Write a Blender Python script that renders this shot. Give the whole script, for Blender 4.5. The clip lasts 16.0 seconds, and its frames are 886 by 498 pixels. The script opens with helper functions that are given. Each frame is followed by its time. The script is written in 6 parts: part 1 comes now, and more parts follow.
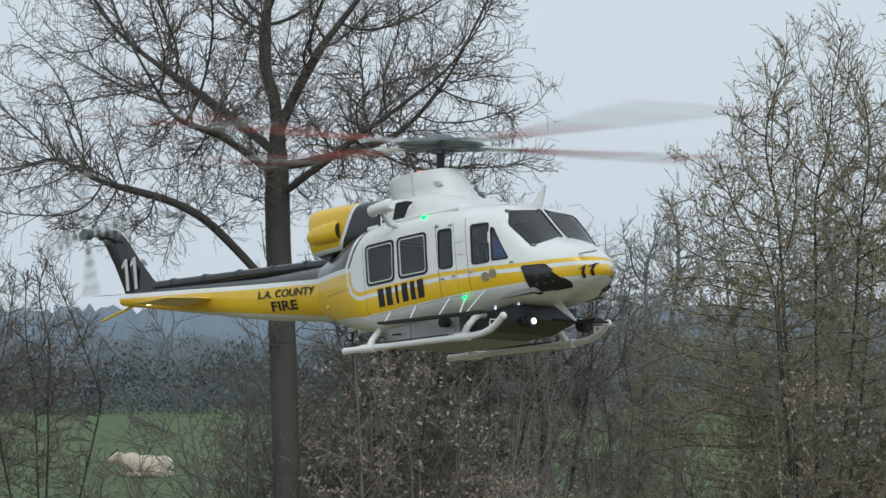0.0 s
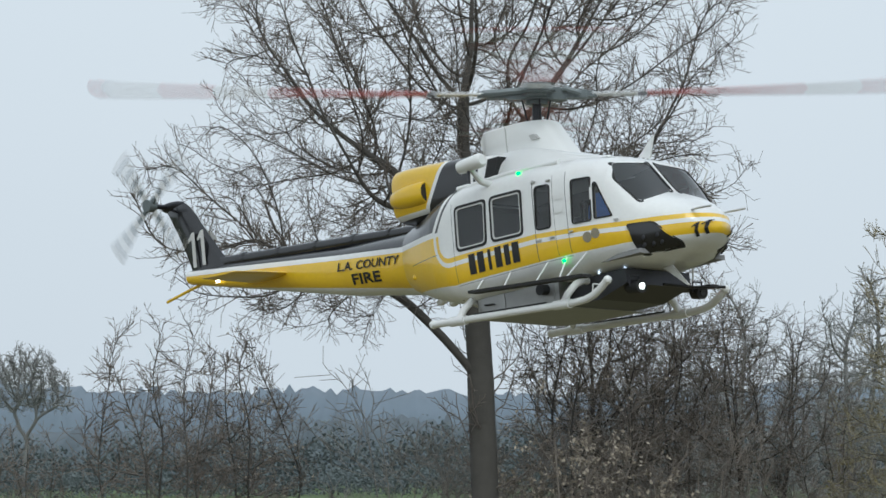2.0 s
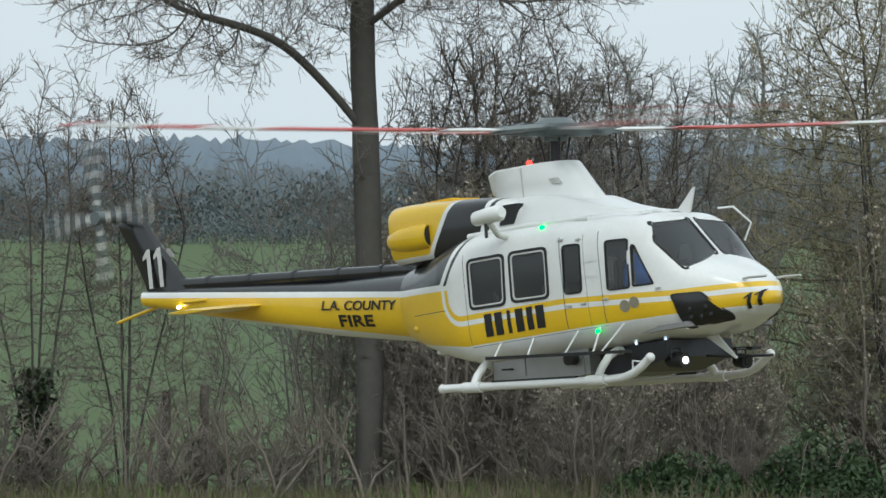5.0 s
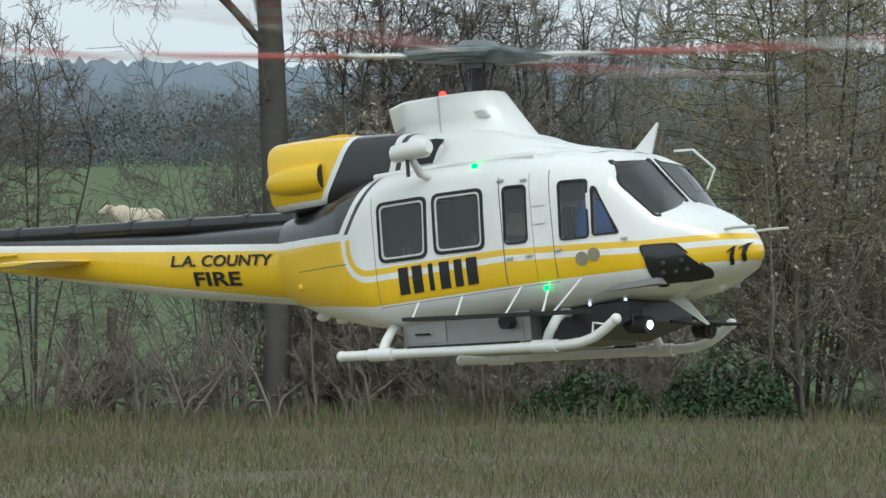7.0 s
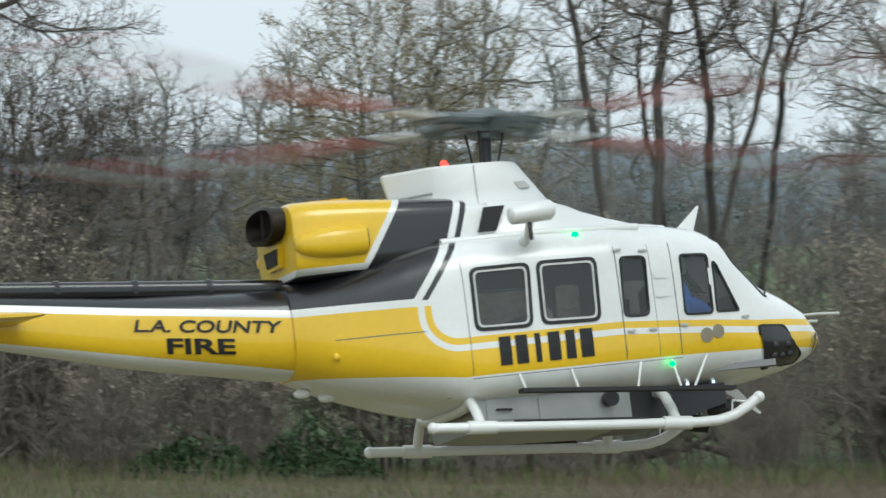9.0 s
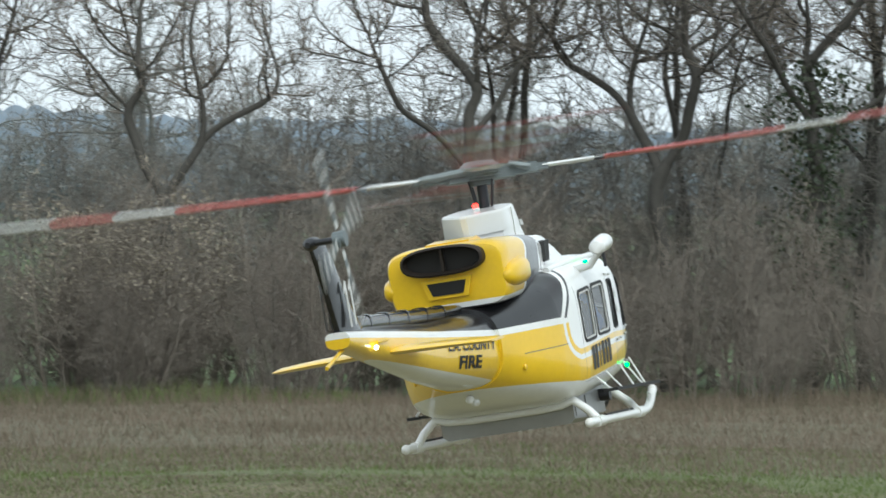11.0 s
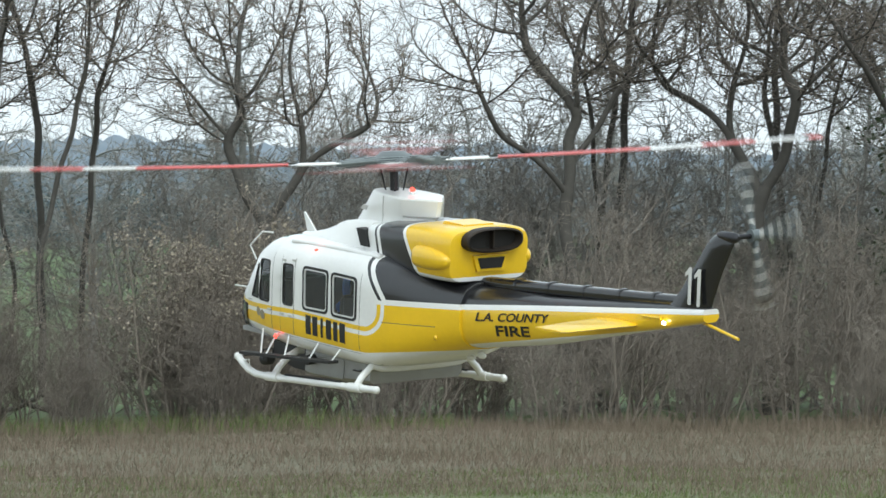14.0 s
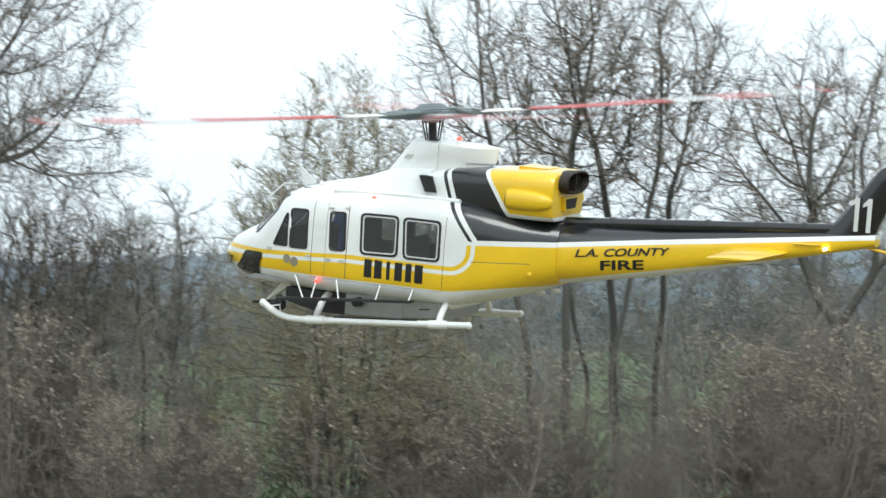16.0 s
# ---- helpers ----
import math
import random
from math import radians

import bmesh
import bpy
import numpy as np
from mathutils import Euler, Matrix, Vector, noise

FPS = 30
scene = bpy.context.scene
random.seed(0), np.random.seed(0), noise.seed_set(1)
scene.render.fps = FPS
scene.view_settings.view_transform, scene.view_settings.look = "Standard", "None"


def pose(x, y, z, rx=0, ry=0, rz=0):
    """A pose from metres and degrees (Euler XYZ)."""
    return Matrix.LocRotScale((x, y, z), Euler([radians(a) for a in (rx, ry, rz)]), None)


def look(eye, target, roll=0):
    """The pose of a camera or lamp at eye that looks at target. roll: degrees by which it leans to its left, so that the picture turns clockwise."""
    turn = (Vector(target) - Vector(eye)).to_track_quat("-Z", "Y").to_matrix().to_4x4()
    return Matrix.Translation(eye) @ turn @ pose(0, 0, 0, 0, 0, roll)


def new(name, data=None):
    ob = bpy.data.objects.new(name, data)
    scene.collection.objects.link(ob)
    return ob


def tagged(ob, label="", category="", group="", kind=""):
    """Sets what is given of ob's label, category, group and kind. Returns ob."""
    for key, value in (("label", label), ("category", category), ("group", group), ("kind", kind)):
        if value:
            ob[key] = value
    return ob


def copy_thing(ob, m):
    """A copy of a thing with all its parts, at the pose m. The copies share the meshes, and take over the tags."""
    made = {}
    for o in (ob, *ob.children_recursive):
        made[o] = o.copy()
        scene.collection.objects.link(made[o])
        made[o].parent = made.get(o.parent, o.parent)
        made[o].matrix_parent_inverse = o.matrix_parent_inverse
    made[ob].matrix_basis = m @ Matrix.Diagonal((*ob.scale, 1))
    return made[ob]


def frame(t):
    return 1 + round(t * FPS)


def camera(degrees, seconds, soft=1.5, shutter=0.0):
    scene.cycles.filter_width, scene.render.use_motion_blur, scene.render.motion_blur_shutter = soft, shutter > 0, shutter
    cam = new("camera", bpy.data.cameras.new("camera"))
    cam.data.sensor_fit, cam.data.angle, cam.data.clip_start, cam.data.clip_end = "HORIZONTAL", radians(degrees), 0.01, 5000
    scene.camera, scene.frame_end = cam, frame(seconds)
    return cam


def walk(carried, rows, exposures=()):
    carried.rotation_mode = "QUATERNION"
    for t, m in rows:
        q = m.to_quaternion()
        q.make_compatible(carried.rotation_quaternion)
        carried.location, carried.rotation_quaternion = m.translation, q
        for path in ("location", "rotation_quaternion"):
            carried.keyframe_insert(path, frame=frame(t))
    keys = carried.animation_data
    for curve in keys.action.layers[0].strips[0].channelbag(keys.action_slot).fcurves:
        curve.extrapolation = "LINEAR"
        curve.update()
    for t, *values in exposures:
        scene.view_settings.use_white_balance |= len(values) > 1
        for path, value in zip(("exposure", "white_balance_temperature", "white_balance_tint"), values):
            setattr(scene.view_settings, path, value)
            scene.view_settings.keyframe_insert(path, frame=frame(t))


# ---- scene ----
# ---------------- camera ----------------
EYE_A = Vector((0.0, 0.0, 2.4))          # first stand
EYE_B = Vector((0.0, -22.4, 2.4))        # second stand, further back
# seconds, heading to the right, tilt up, roll (degrees)
PAN = [
    (0, 2.062, 1.263, -0.225), (0.5, 2.02, 1.224, -0.377), (1, 1.601, 1.206, -0.6), (1.5, 0.982, 1.377, -0.605),
    (2, 0.385, 1.947, -0.523), (2.5, 0.075, 1.993, -0.223), (3, -0.083, 1.538, 0.097), (3.5, 0.001, 0.879, 0.231),
    (4, 0.722, 0.427, 0.555), (4.5, 1.161, 0.191, 0.331), (5, 1.351, -0.158, 0.195), (5.2, 1.395, -0.344, 0.211),
    (7.3, 2.172, -0.826, -0.181), (7.5, 2.081, -0.716, -0.11), (8, 3.086, -0.117, 0.371), (8.2, 3.72, 0.001, 0.266),
    (10.3, 8.063, -0.255, 0.859), (10.5, 8.455, -0.249, 1.068), (11, 10.354, -0.333, 0.489), (11.5, 10.93, -0.625, -0.054),
    (12, 10.609, 0.031, -0.259), (12.5, 10.221, 0.397, -0.293), (13, 9.776, 0.209, -0.121), (13.5, 9.732, 0.107, -0.201),
    (14, 9.499, -0.118, -0.135), (14.5, 8.608, -0.233, -0.493), (15, 7.514, 0.007, -0.355), (15.5, 6.075, 0.301, 0.014),
    (16, 4.671, 0.772, -0.378),
]
FLIGHT = [
    (0, 0.996, 30.222, 2.84, -46.25, 9.1, -2.59), (0.5, 0.985, 29.436, 2.854, -47.4, 9.02, -0.48),
    (1, 0.834, 28.67, 2.898, -46.27, 10.49, -0.43), (1.5, 0.623, 27.821, 3.042, -46.3, 10.7, -3.93),
    (2, 0.486, 27.156, 3.247, -45.85, 9.49, -2.52), (2.5, 0.401, 26.809, 3.237, -44.88, 9.47, -1.07),
    (3, 0.277, 26.265, 3.015, -44.06, 7.18, -1.27), (3.5, 0.256, 26.099, 2.842, -43.29, 5.69, -3.31),
    (4, 0.443, 25.431, 2.628, -43.69, 5.32, -2.56), (4.5, 0.705, 24.843, 2.354, -43.84, 7.27, 0.57),
    (5, 0.909, 24.467, 2.074, -43.23, 8.02, 0.44), (5.2, 0.948, 24.098, 2.026, -43.67, 8.28, -0.03),
    (7.3, 0.755, 20.123, 2.005, -30.04, 7.24, -3.47), (7.5, 0.748, 19.701, 2.054, -25.35, 6.83, -4.23),
    (8, 0.863, 18.595, 2.145, -11.92, 6.65, -6.41), (8.2, 0.969, 18.214, 2.124, -6.47, 6.71, -7.16),
    (10.3, 3.477, -0.155, 1.902, 48.65, 3.97, -9.03), (10.5, 3.793, 0.198, 1.884, 52.8, 3.33, -9.31),
    (11, 4.442, 0.801, 1.85, 65.21, 5.94, -9.17), (11.5, 4.777, 1.59, 1.967, 73.82, 8.91, -7.87),
    (12, 4.905, 2.55, 2.217, 82.4, 10, -4.3), (12.5, 4.832, 2.943, 2.23, 91.02, 8.3, -5.18),
    (13, 4.797, 3.745, 2.143, 100.86, 7.91, -3.96), (13.5, 4.673, 4.314, 2.051, 109.15, 7.9, -3.61),
    (14, 4.563, 5.562, 2.02, 118.09, 8.02, -3.44), (14.5, 4.238, 5.874, 2.073, 125.14, 8.67, -4.34),
    (15, 3.839, 6.706, 2.254, 134.22, 8.4, -5.02), (15.5, 3.298, 7.187, 2.498, 143.87, 7.51, -5.18),
    (16, 2.543, 7.756, 2.728, 155.02, 7, -4.61),
]


def smooth(s):
    return s * s * (3 - 2 * s)


def aim(eye, yaw, pitch, roll):
    a, b = radians(yaw), radians(pitch)
    way = Vector((math.sin(a) * math.cos(b), math.cos(a) * math.cos(b), math.sin(b)))
    return look(eye, eye + way, roll)


def mixed(a, b, s):
    return [p + (q - p) * s for p, q in zip(a, b)]


cam = camera(7.475, 16.0, 1.5, 0.28)
cam_rows, flight_rows = [], []
for row, fly in zip(PAN, FLIGHT):
    cam_rows.append((row[0], EYE_A if row[0] < 9 else EYE_B, row[1:]))
    flight_rows.append((fly[0], fly[1:4], fly[4:]))
# between the two stands the camera and the aircraft drift back together
first = next(i for i, r in enumerate(PAN) if r[0] > 9)
gap_cam, gap_fly = [], []
for s in (0.12, 0.25, 0.375, 0.5, 0.625, 0.75, 0.88):
    e = smooth(s)
    t = round(30 * (8.2 + 2.1 * s)) / 30
    eye = EYE_A.lerp(EYE_B, e)
    gap_cam.append((t, eye, mixed(PAN[first - 1][1:], PAN[first][1:], e)))
    rel0 = Vector(FLIGHT[first - 1][1:4]) - EYE_A
    rel1 = Vector(FLIGHT[first][1:4]) - EYE_B
    gap_fly.append((t, tuple(eye + rel0.lerp(rel1, e)), mixed(FLIGHT[first - 1][4:], FLIGHT[first][4:], 0.35 * s + 0.65 * e)))
cam_rows[first:first] = gap_cam
flight_rows[first:first] = gap_fly
walk(cam, [(t, aim(eye, *q)) for t, eye, q in cam_rows],
     exposures=[(t, e, 6050 if t < 4 else 6150, 5 if t < 4 else 2) for t, e in ((0.0, 0.0), (1.8, 0.08), (3.0, -0.01), (4.0, 0.06), (5.2, 0.2), (8.2, 0.28), (10.3, 0.43), (12.5, 0.8), (14.2, 0.69), (16.0, 0.74))])

# ---------------- light ----------------
world = bpy.data.worlds.new("overcast")
scene.world = world
world.use_nodes = True
wn, wl = world.node_tree.nodes, world.node_tree.links
sky = wn.new("ShaderNodeTexSky")
sky.sky_type, sky.sun_disc = "NISHITA", False
sky.sun_elevation, sky.sun_rotation = radians(48), radians(200)
sky.air_density, sky.dust_density = 1.0, 4.0
grey = wn.new("ShaderNodeHueSaturation")
grey.inputs["Saturation"].default_value = 0.16
grey.inputs["Value"].default_value = 1.0
cloud = wn.new("ShaderNodeTexNoise")
cloud.inputs["Scale"].default_value, cloud.inputs["Detail"].default_value = 3.0, 4.0
cover = wn.new("ShaderNodeMix")
cover.data_type = "RGBA"
cover.inputs["A"].default_value = (5.6, 6.0, 6.5, 1)
cover.inputs["B"].default_value = (6.5, 6.8, 7.1, 1)
veil = wn.new("ShaderNodeMix")
veil.data_type = "RGBA"
veil.inputs["Factor"].default_value = 0.8
wl.new(sky.outputs[0], grey.inputs["Color"])
wl.new(cloud.outputs[0], cover.inputs["Factor"])
wl.new(grey.outputs[0], veil.inputs["A"])
wl.new(cover.outputs["Result"], veil.inputs["B"])
back = wn["Background"]
back.inputs["Strength"].default_value = 0.125
wl.new(veil.outputs["Result"], back.inputs["Color"])

sun_data = bpy.data.lights.new("sun", "SUN")
sun_data.energy, sun_data.angle, sun_data.color = 0.9, radians(25), (1.0, 0.97, 0.92)
sun = new("sun", sun_data)
sun.matrix_basis = look((0, 0, 30), (-6, 16, 10))
tagged(sun, kind="structure")


# ---------------- materials ----------------
def material(name, color, rough=0.6, metal=0.0, bump=0.0, size=20.0, vary=0.15, island=0.0, objvary=0.0, coat=0.0, color2=None, size2=None):
    """A surface with colour variation at two scales and fine relief."""
    m = bpy.data.materials.new(name)
    m.use_nodes = True
    n, l = m.node_tree.nodes, m.node_tree.links
    b = n["Principled BSDF"]
    b.inputs["Roughness"].default_value, b.inputs["Metallic"].default_value = rough, metal
    if coat:
        b.inputs["Coat Weight"].default_value, b.inputs["Coat Roughness"].default_value = coat, 0.08
    tc = n.new("ShaderNodeTexCoord")
    fine, broad = n.new("ShaderNodeTexNoise"), n.new("ShaderNodeTexNoise")
    fine.inputs["Scale"].default_value, fine.inputs["Detail"].default_value = size, 6
    broad.inputs["Scale"].default_value = size2 or size / 7
    for t in (fine, broad):
        l.new(tc.outputs["Object"], t.inputs["Vector"])
    mix = n.new("ShaderNodeMix")
    mix.data_type = "RGBA"
    c2 = color2 or tuple(c * (1 - 2 * vary) for c in color)
    mix.inputs["A"].default_value, mix.inputs["B"].default_value = (*color, 1), (*c2, 1)
    s = n.new("ShaderNodeMath")
    s.operation = "MULTIPLY_ADD"
    l.new(fine.outputs[0], s.inputs[0])
    s.inputs[1].default_value = 0.5
    s2 = n.new("ShaderNodeMath")
    s2.operation = "MULTIPLY"
    l.new(broad.outputs[0], s2.inputs[0])
    s2.inputs[1].default_value = 0.5
    l.new(s2.outputs[0], s.inputs[2])
    fac = s.outputs[0]
    if island:
        g = n.new("ShaderNodeNewGeometry")
        a = n.new("ShaderNodeMath")
        a.operation = "MULTIPLY_ADD"
        l.new(g.outputs["Random Per Island"], a.inputs[0])
        a.inputs[1].default_value = island
        l.new(fac, a.inputs[2])
        a2 = n.new("ShaderNodeMath")
        a2.operation, a2.use_clamp = "SUBTRACT", True
        l.new(a.outputs[0], a2.inputs[0])
        a2.inputs[1].default_value = island / 2
        fac = a2.outputs[0]
    l.new(fac, mix.inputs["Factor"])
    out = mix.outputs["Result"]
    if objvary:
        oi = n.new("ShaderNodeObjectInfo")
        hs = n.new("ShaderNodeHueSaturation")
        mr = n.new("ShaderNodeMapRange")
        l.new(oi.outputs["Random"], mr.inputs["Value"])
        mr.inputs["To Min"].default_value, mr.inputs["To Max"].default_value = 1 - objvary, 1 + objvary
        l.new(mr.outputs[0], hs.inputs["Value"])
        l.new(out, hs.inputs["Color"])
        out = hs.outputs[0]
    l.new(out, b.inputs["Base Color"])
    if bump:
        bm_ = n.new("ShaderNodeBump")
        bm_.inputs["Strength"].default_value, bm_.inputs["Distance"].default_value = bump, 0.01
        l.new(fine.outputs[0], bm_.inputs["Height"])
        l.new(bm_.outputs[0], b.inputs["Normal"])
    return m


def glow(name, color, strength):
    m = bpy.data.materials.new(name)
    m.use_nodes = True
    b = m.node_tree.nodes["Principled BSDF"]
    b.inputs["Base Color"].default_value = (*color, 1)
    b.inputs["Emission Color"].default_value = (*color, 1)
    b.inputs["Emission Strength"].default_value = strength
    return m


def glass(name, tint, clear):
    """A thin pane: mostly seen through, with the gloss of the sky on it."""
    m = bpy.data.materials.new(name)
    m.use_nodes = True
    n, l = m.node_tree.nodes, m.node_tree.links
    n.remove(n["Principled BSDF"])
    tr, gl, df, fr = n.new("ShaderNodeBsdfTransparent"), n.new("ShaderNodeBsdfGlossy"), n.new("ShaderNodeBsdfDiffuse"), n.new("ShaderNodeFresnel")
    tr.inputs[0].default_value = (*tint, 1)
    gl.inputs["Roughness"].default_value = 0.04
    df.inputs[0].default_value = (0.16, 0.17, 0.175, 1)
    fr.inputs["IOR"].default_value = 1.45
    a, b = n.new("ShaderNodeMixShader"), n.new("ShaderNodeMixShader")
    a.inputs[0].default_value = 1 - clear
    l.new(tr.outputs[0], a.inputs[1])
    l.new(df.outputs[0], a.inputs[2])
    l.new(fr.outputs[0], b.inputs[0])
    l.new(a.outputs[0], b.inputs[1])
    l.new(gl.outputs[0], b.inputs[2])
    l.new(b.outputs[0], n["Material Output"].inputs["Surface"])
    return m


WHITE, YELLOW, BLACK = (0.8, 0.805, 0.79), (0.82, 0.52, 0.014), (0.012, 0.012, 0.014)
U = 1.2          # metres per unit of the aircraft's own plan
MAST = 0.8       # station of the aircraft's origin behind its datum


class Sums:
    """Arithmetic with shader math nodes."""

    def __init__(self, tree):
        self.n, self.l = tree.nodes, tree.links

    def op(self, kind, *args):
        m = self.n.new("ShaderNodeMath")
        m.operation = kind
        for i, a in enumerate(args):
            if isinstance(a, (int, float)):
                m.inputs[i].default_value = a
            else:
                self.l.new(a, m.inputs[i])
        return m.outputs[0]

    def add(self, a, b): return self.op("ADD", a, b)
    def sub(self, a, b): return self.op("SUBTRACT", a, b)
    def mul(self, a, b): return self.op("MULTIPLY", a, b)
    def gt(self, a, b): return self.op("GREATER_THAN", a, b)
    def lt(self, a, b): return self.op("LESS_THAN", a, b)
    def max(self, a, b): return self.op("MAXIMUM", a, b)
    def min(self, a, b): return self.op("MINIMUM", a, b)

    def within(self, v, lo, hi): return self.mul(self.gt(v, lo), self.lt(v, hi))


def livery(name, plan):
    """Painted skin: plan(sums, x, z, y) gives the masks (yellow, black, seams)."""
    m = bpy.data.materials.new(name)
    m.use_nodes = True
    n, l = m.node_tree.nodes, m.node_tree.links
    b = n["Principled BSDF"]
    b.inputs["Roughness"].default_value = 0.32
    b.inputs["Coat Weight"].default_value, b.inputs["Coat Roughness"].default_value = 0.6, 0.06
    tc, sep = n.new("ShaderNodeTexCoord"), n.new("ShaderNodeSeparateXYZ")
    l.new(tc.outputs["Object"], sep.inputs[0])
    s = Sums(m.node_tree)
    x = s.sub(MAST, s.mul(sep.outputs[0], 1 / U))
    z = s.mul(sep.outputs[2], 1 / U)
    y = s.op("ABSOLUTE", s.mul(sep.outputs[1], 1 / U))
    yellow, black, seam = plan(s, x, z, y)
    base = (*WHITE, 1)
    prev = None
    for mask, col in ((yellow, YELLOW), (black, BLACK), (seam, (0.09, 0.09, 0.085))):
        mix = n.new("ShaderNodeMix")
        mix.data_type = "RGBA"
        if prev is None:
            mix.inputs["A"].default_value = base
        else:
            l.new(prev, mix.inputs["A"])
        mix.inputs["B"].default_value = (*col, 1)
        if isinstance(mask, (int, float)):
            mix.inputs["Factor"].default_value = mask
        else:
            l.new(mask, mix.inputs["Factor"])
        prev = mix.outputs["Result"]
    dirt, grain = n.new("ShaderNodeTexNoise"), n.new("ShaderNodeTexNoise")
    dirt.inputs["Scale"].default_value, grain.inputs["Scale"].default_value = 4.0, 60.0
    l.new(tc.outputs["Object"], dirt.inputs["Vector"])
    l.new(tc.outputs["Object"], grain.inputs["Vector"])
    d = s.op("MULTIPLY_ADD", dirt.outputs[0], -0.28, 1.12)
    d = s.mul(d, s.op("MULTIPLY_ADD", grain.outputs[0], -0.1, 1.05))
    tone = n.new("ShaderNodeMix")
    tone.data_type, tone.blend_type = "RGBA", "MULTIPLY"
    tone.inputs["Factor"].default_value = 1
    comb = n.new("ShaderNodeCombineColor")
    for i in range(3):
        l.new(d, comb.inputs[i])
    l.new(prev, tone.inputs["A"])
    l.new(comb.outputs[0], tone.inputs["B"])
    l.new(tone.outputs["Result"], b.inputs["Base Color"])
    rg = s.op("MULTIPLY_ADD", grain.outputs[0], 0.14, 0.24)
    l.new(rg, b.inputs["Roughness"])
    return m


def plan_body(s, x, z, y):
    zp = s.add(z, s.mul(s.min(s.max(s.sub(0.45, x), 0), 0.37), 0.065))
    dx, dz = s.max(s.sub(x, 0.85), 0), s.max(s.sub(0.085, zp), 0)
    d = s.op("SQRT", s.add(s.mul(dx, dx), s.mul(dz, dz)))
    thin = s.within(d, 0.06, 0.076)
    thick = s.gt(d, 0.091)
    zb = s.add(-0.068, s.mul(s.max(s.sub(x, 0.85), 0), 0.143))
    zbw = s.add(0.131, s.mul(s.sub(x, 0.95), 0.054))
    low = s.lt(z, s.sub(zbw, 0.019))
    yellow = s.mul(s.min(s.add(thin, thick), 1), s.mul(s.gt(z, zb), low))
    slant = s.sub(x, s.add(0.87, s.mul(s.sub(0.236, z), 0.73)))
    rear = s.mul(s.gt(slant, 0), s.gt(z, zbw))
    line = s.mul(s.within(slant, -0.036, -0.021), s.gt(z, 0.125))
    seam = s.within(x, 0.4425, 0.4455)
    seam = s.max(seam, s.within(x, 0.301, 0.3035))
    seam = s.max(seam, s.within(x, 0.8275, 0.8295))
    seam = s.max(seam, s.within(x, 0.357, 0.3585))
    seam = s.mul(seam, s.within(z, -0.066, 0.205))
    seam = s.max(seam, s.mul(s.within(s.sub(z, s.mul(s.sub(x, 1.0), 0.04)), 0.052, 0.0545), s.within(x, 0.93, 1.13)))
    seam = s.max(seam, s.mul(s.within(z, -0.0745, -0.073), s.within(x, 0.3, 0.83)))
    return yellow, s.min(s.add(rear, line), 1), seam


def plan_boom(s, x, z, y):
    zbw = s.add(0.145, s.mul(s.sub(x, 1.21), 0.128))
    zb = s.add(0.004, s.mul(s.sub(x, 1.21), 0.2))
    black = s.gt(z, zbw)
    yellow = s.mul(s.lt(z, s.sub(zbw, 0.018)), s.gt(z, zb))
    return yellow, black, 0.0


def plan_cowl(s, x, z, y):
    slant = s.sub(x, s.add(0.937, s.mul(s.sub(0.361, z), 0.65)))
    yellow = s.mul(s.gt(slant, 0.018), s.gt(z, 0.236))
    ahead = s.sub(x, s.add(0.80, s.mul(s.sub(0.344, z), 0.35)))
    black = s.mul(s.gt(ahead, 0), s.lt(slant, 0))
    line = s.within(ahead, -0.033, -0.018)
    under = s.mul(s.lt(z, 0.221), s.gt(ahead, 0))
    return yellow, s.min(s.add(s.add(black, line), under), 1), 0.0


M_BODY, M_BOOM, M_COWL = livery("fuselage_paint", plan_body), livery("boom_paint", plan_boom), livery("cowling_paint", plan_cowl)
M_WHITE = material("white_paint", WHITE, 0.3, size=30, vary=0.04, coat=0.4)
M_YELLOW = material("yellow_paint", YELLOW, 0.3, size=30, vary=0.06, coat=0.4)
M_BLACK = material("black_paint", (0.014, 0.014, 0.016), 0.22, size=40, vary=0.1, coat=0.4)
M_INSIDE = material("cabin_lining", (0.3, 0.3, 0.3), 0.8, size=25)
M_RUBBER = material("black_rubber", (0.02, 0.02, 0.02), 0.7, size=40)
M_SOOT = material("sooty_metal", (0.05, 0.04, 0.033), 0.6, 0.6, size=40, bump=0.2)
M_ALU = material("scuffed_aluminium", (0.42, 0.42, 0.41), 0.42, 0.7, size=18, vary=0.22, bump=0.1)
M_HUB = material("grey_rotor_metal", (0.2, 0.23, 0.235), 0.45, 0.35, size=60, vary=0.25)
M_STEEL = material("dark_steel", (0.06, 0.06, 0.065), 0.4, 0.8, size=50)
M_BLADE_W = material("white_blade_paint", (0.75, 0.75, 0.74), 0.4, size=20, vary=0.06)
M_BLADE_R = material("red_blade_paint", (0.56, 0.1, 0.095), 0.4, size=20, vary=0.08)
M_GLASS = glass("tinted_glass", (0.8, 0.82, 0.83), 0.74)
M_SCREEN = glass("windscreen_glass", (0.84, 0.88, 0.89), 0.72)
M_GREEN = glow("green_lamp", (0.02, 1.0, 0.07), 5)
M_RED = glow("red_lamp", (1.0, 0.03, 0.02), 4)
M_LAMP = glow("white_lamp", (0.95, 1.0, 0.95), 2.5)
M_LAMP2 = glow("small_lamp", (0.75, 0.85, 1.0), 1.0)
# Near-black that stands for the shade inside the exhaust throat and vent.
M_PIT = material("painted_dark_hollow", (0.012, 0.011, 0.01), 0.8, size=30)
M_TAIL = glow("tail_lamp", (1.0, 0.92, 0.7), 8)
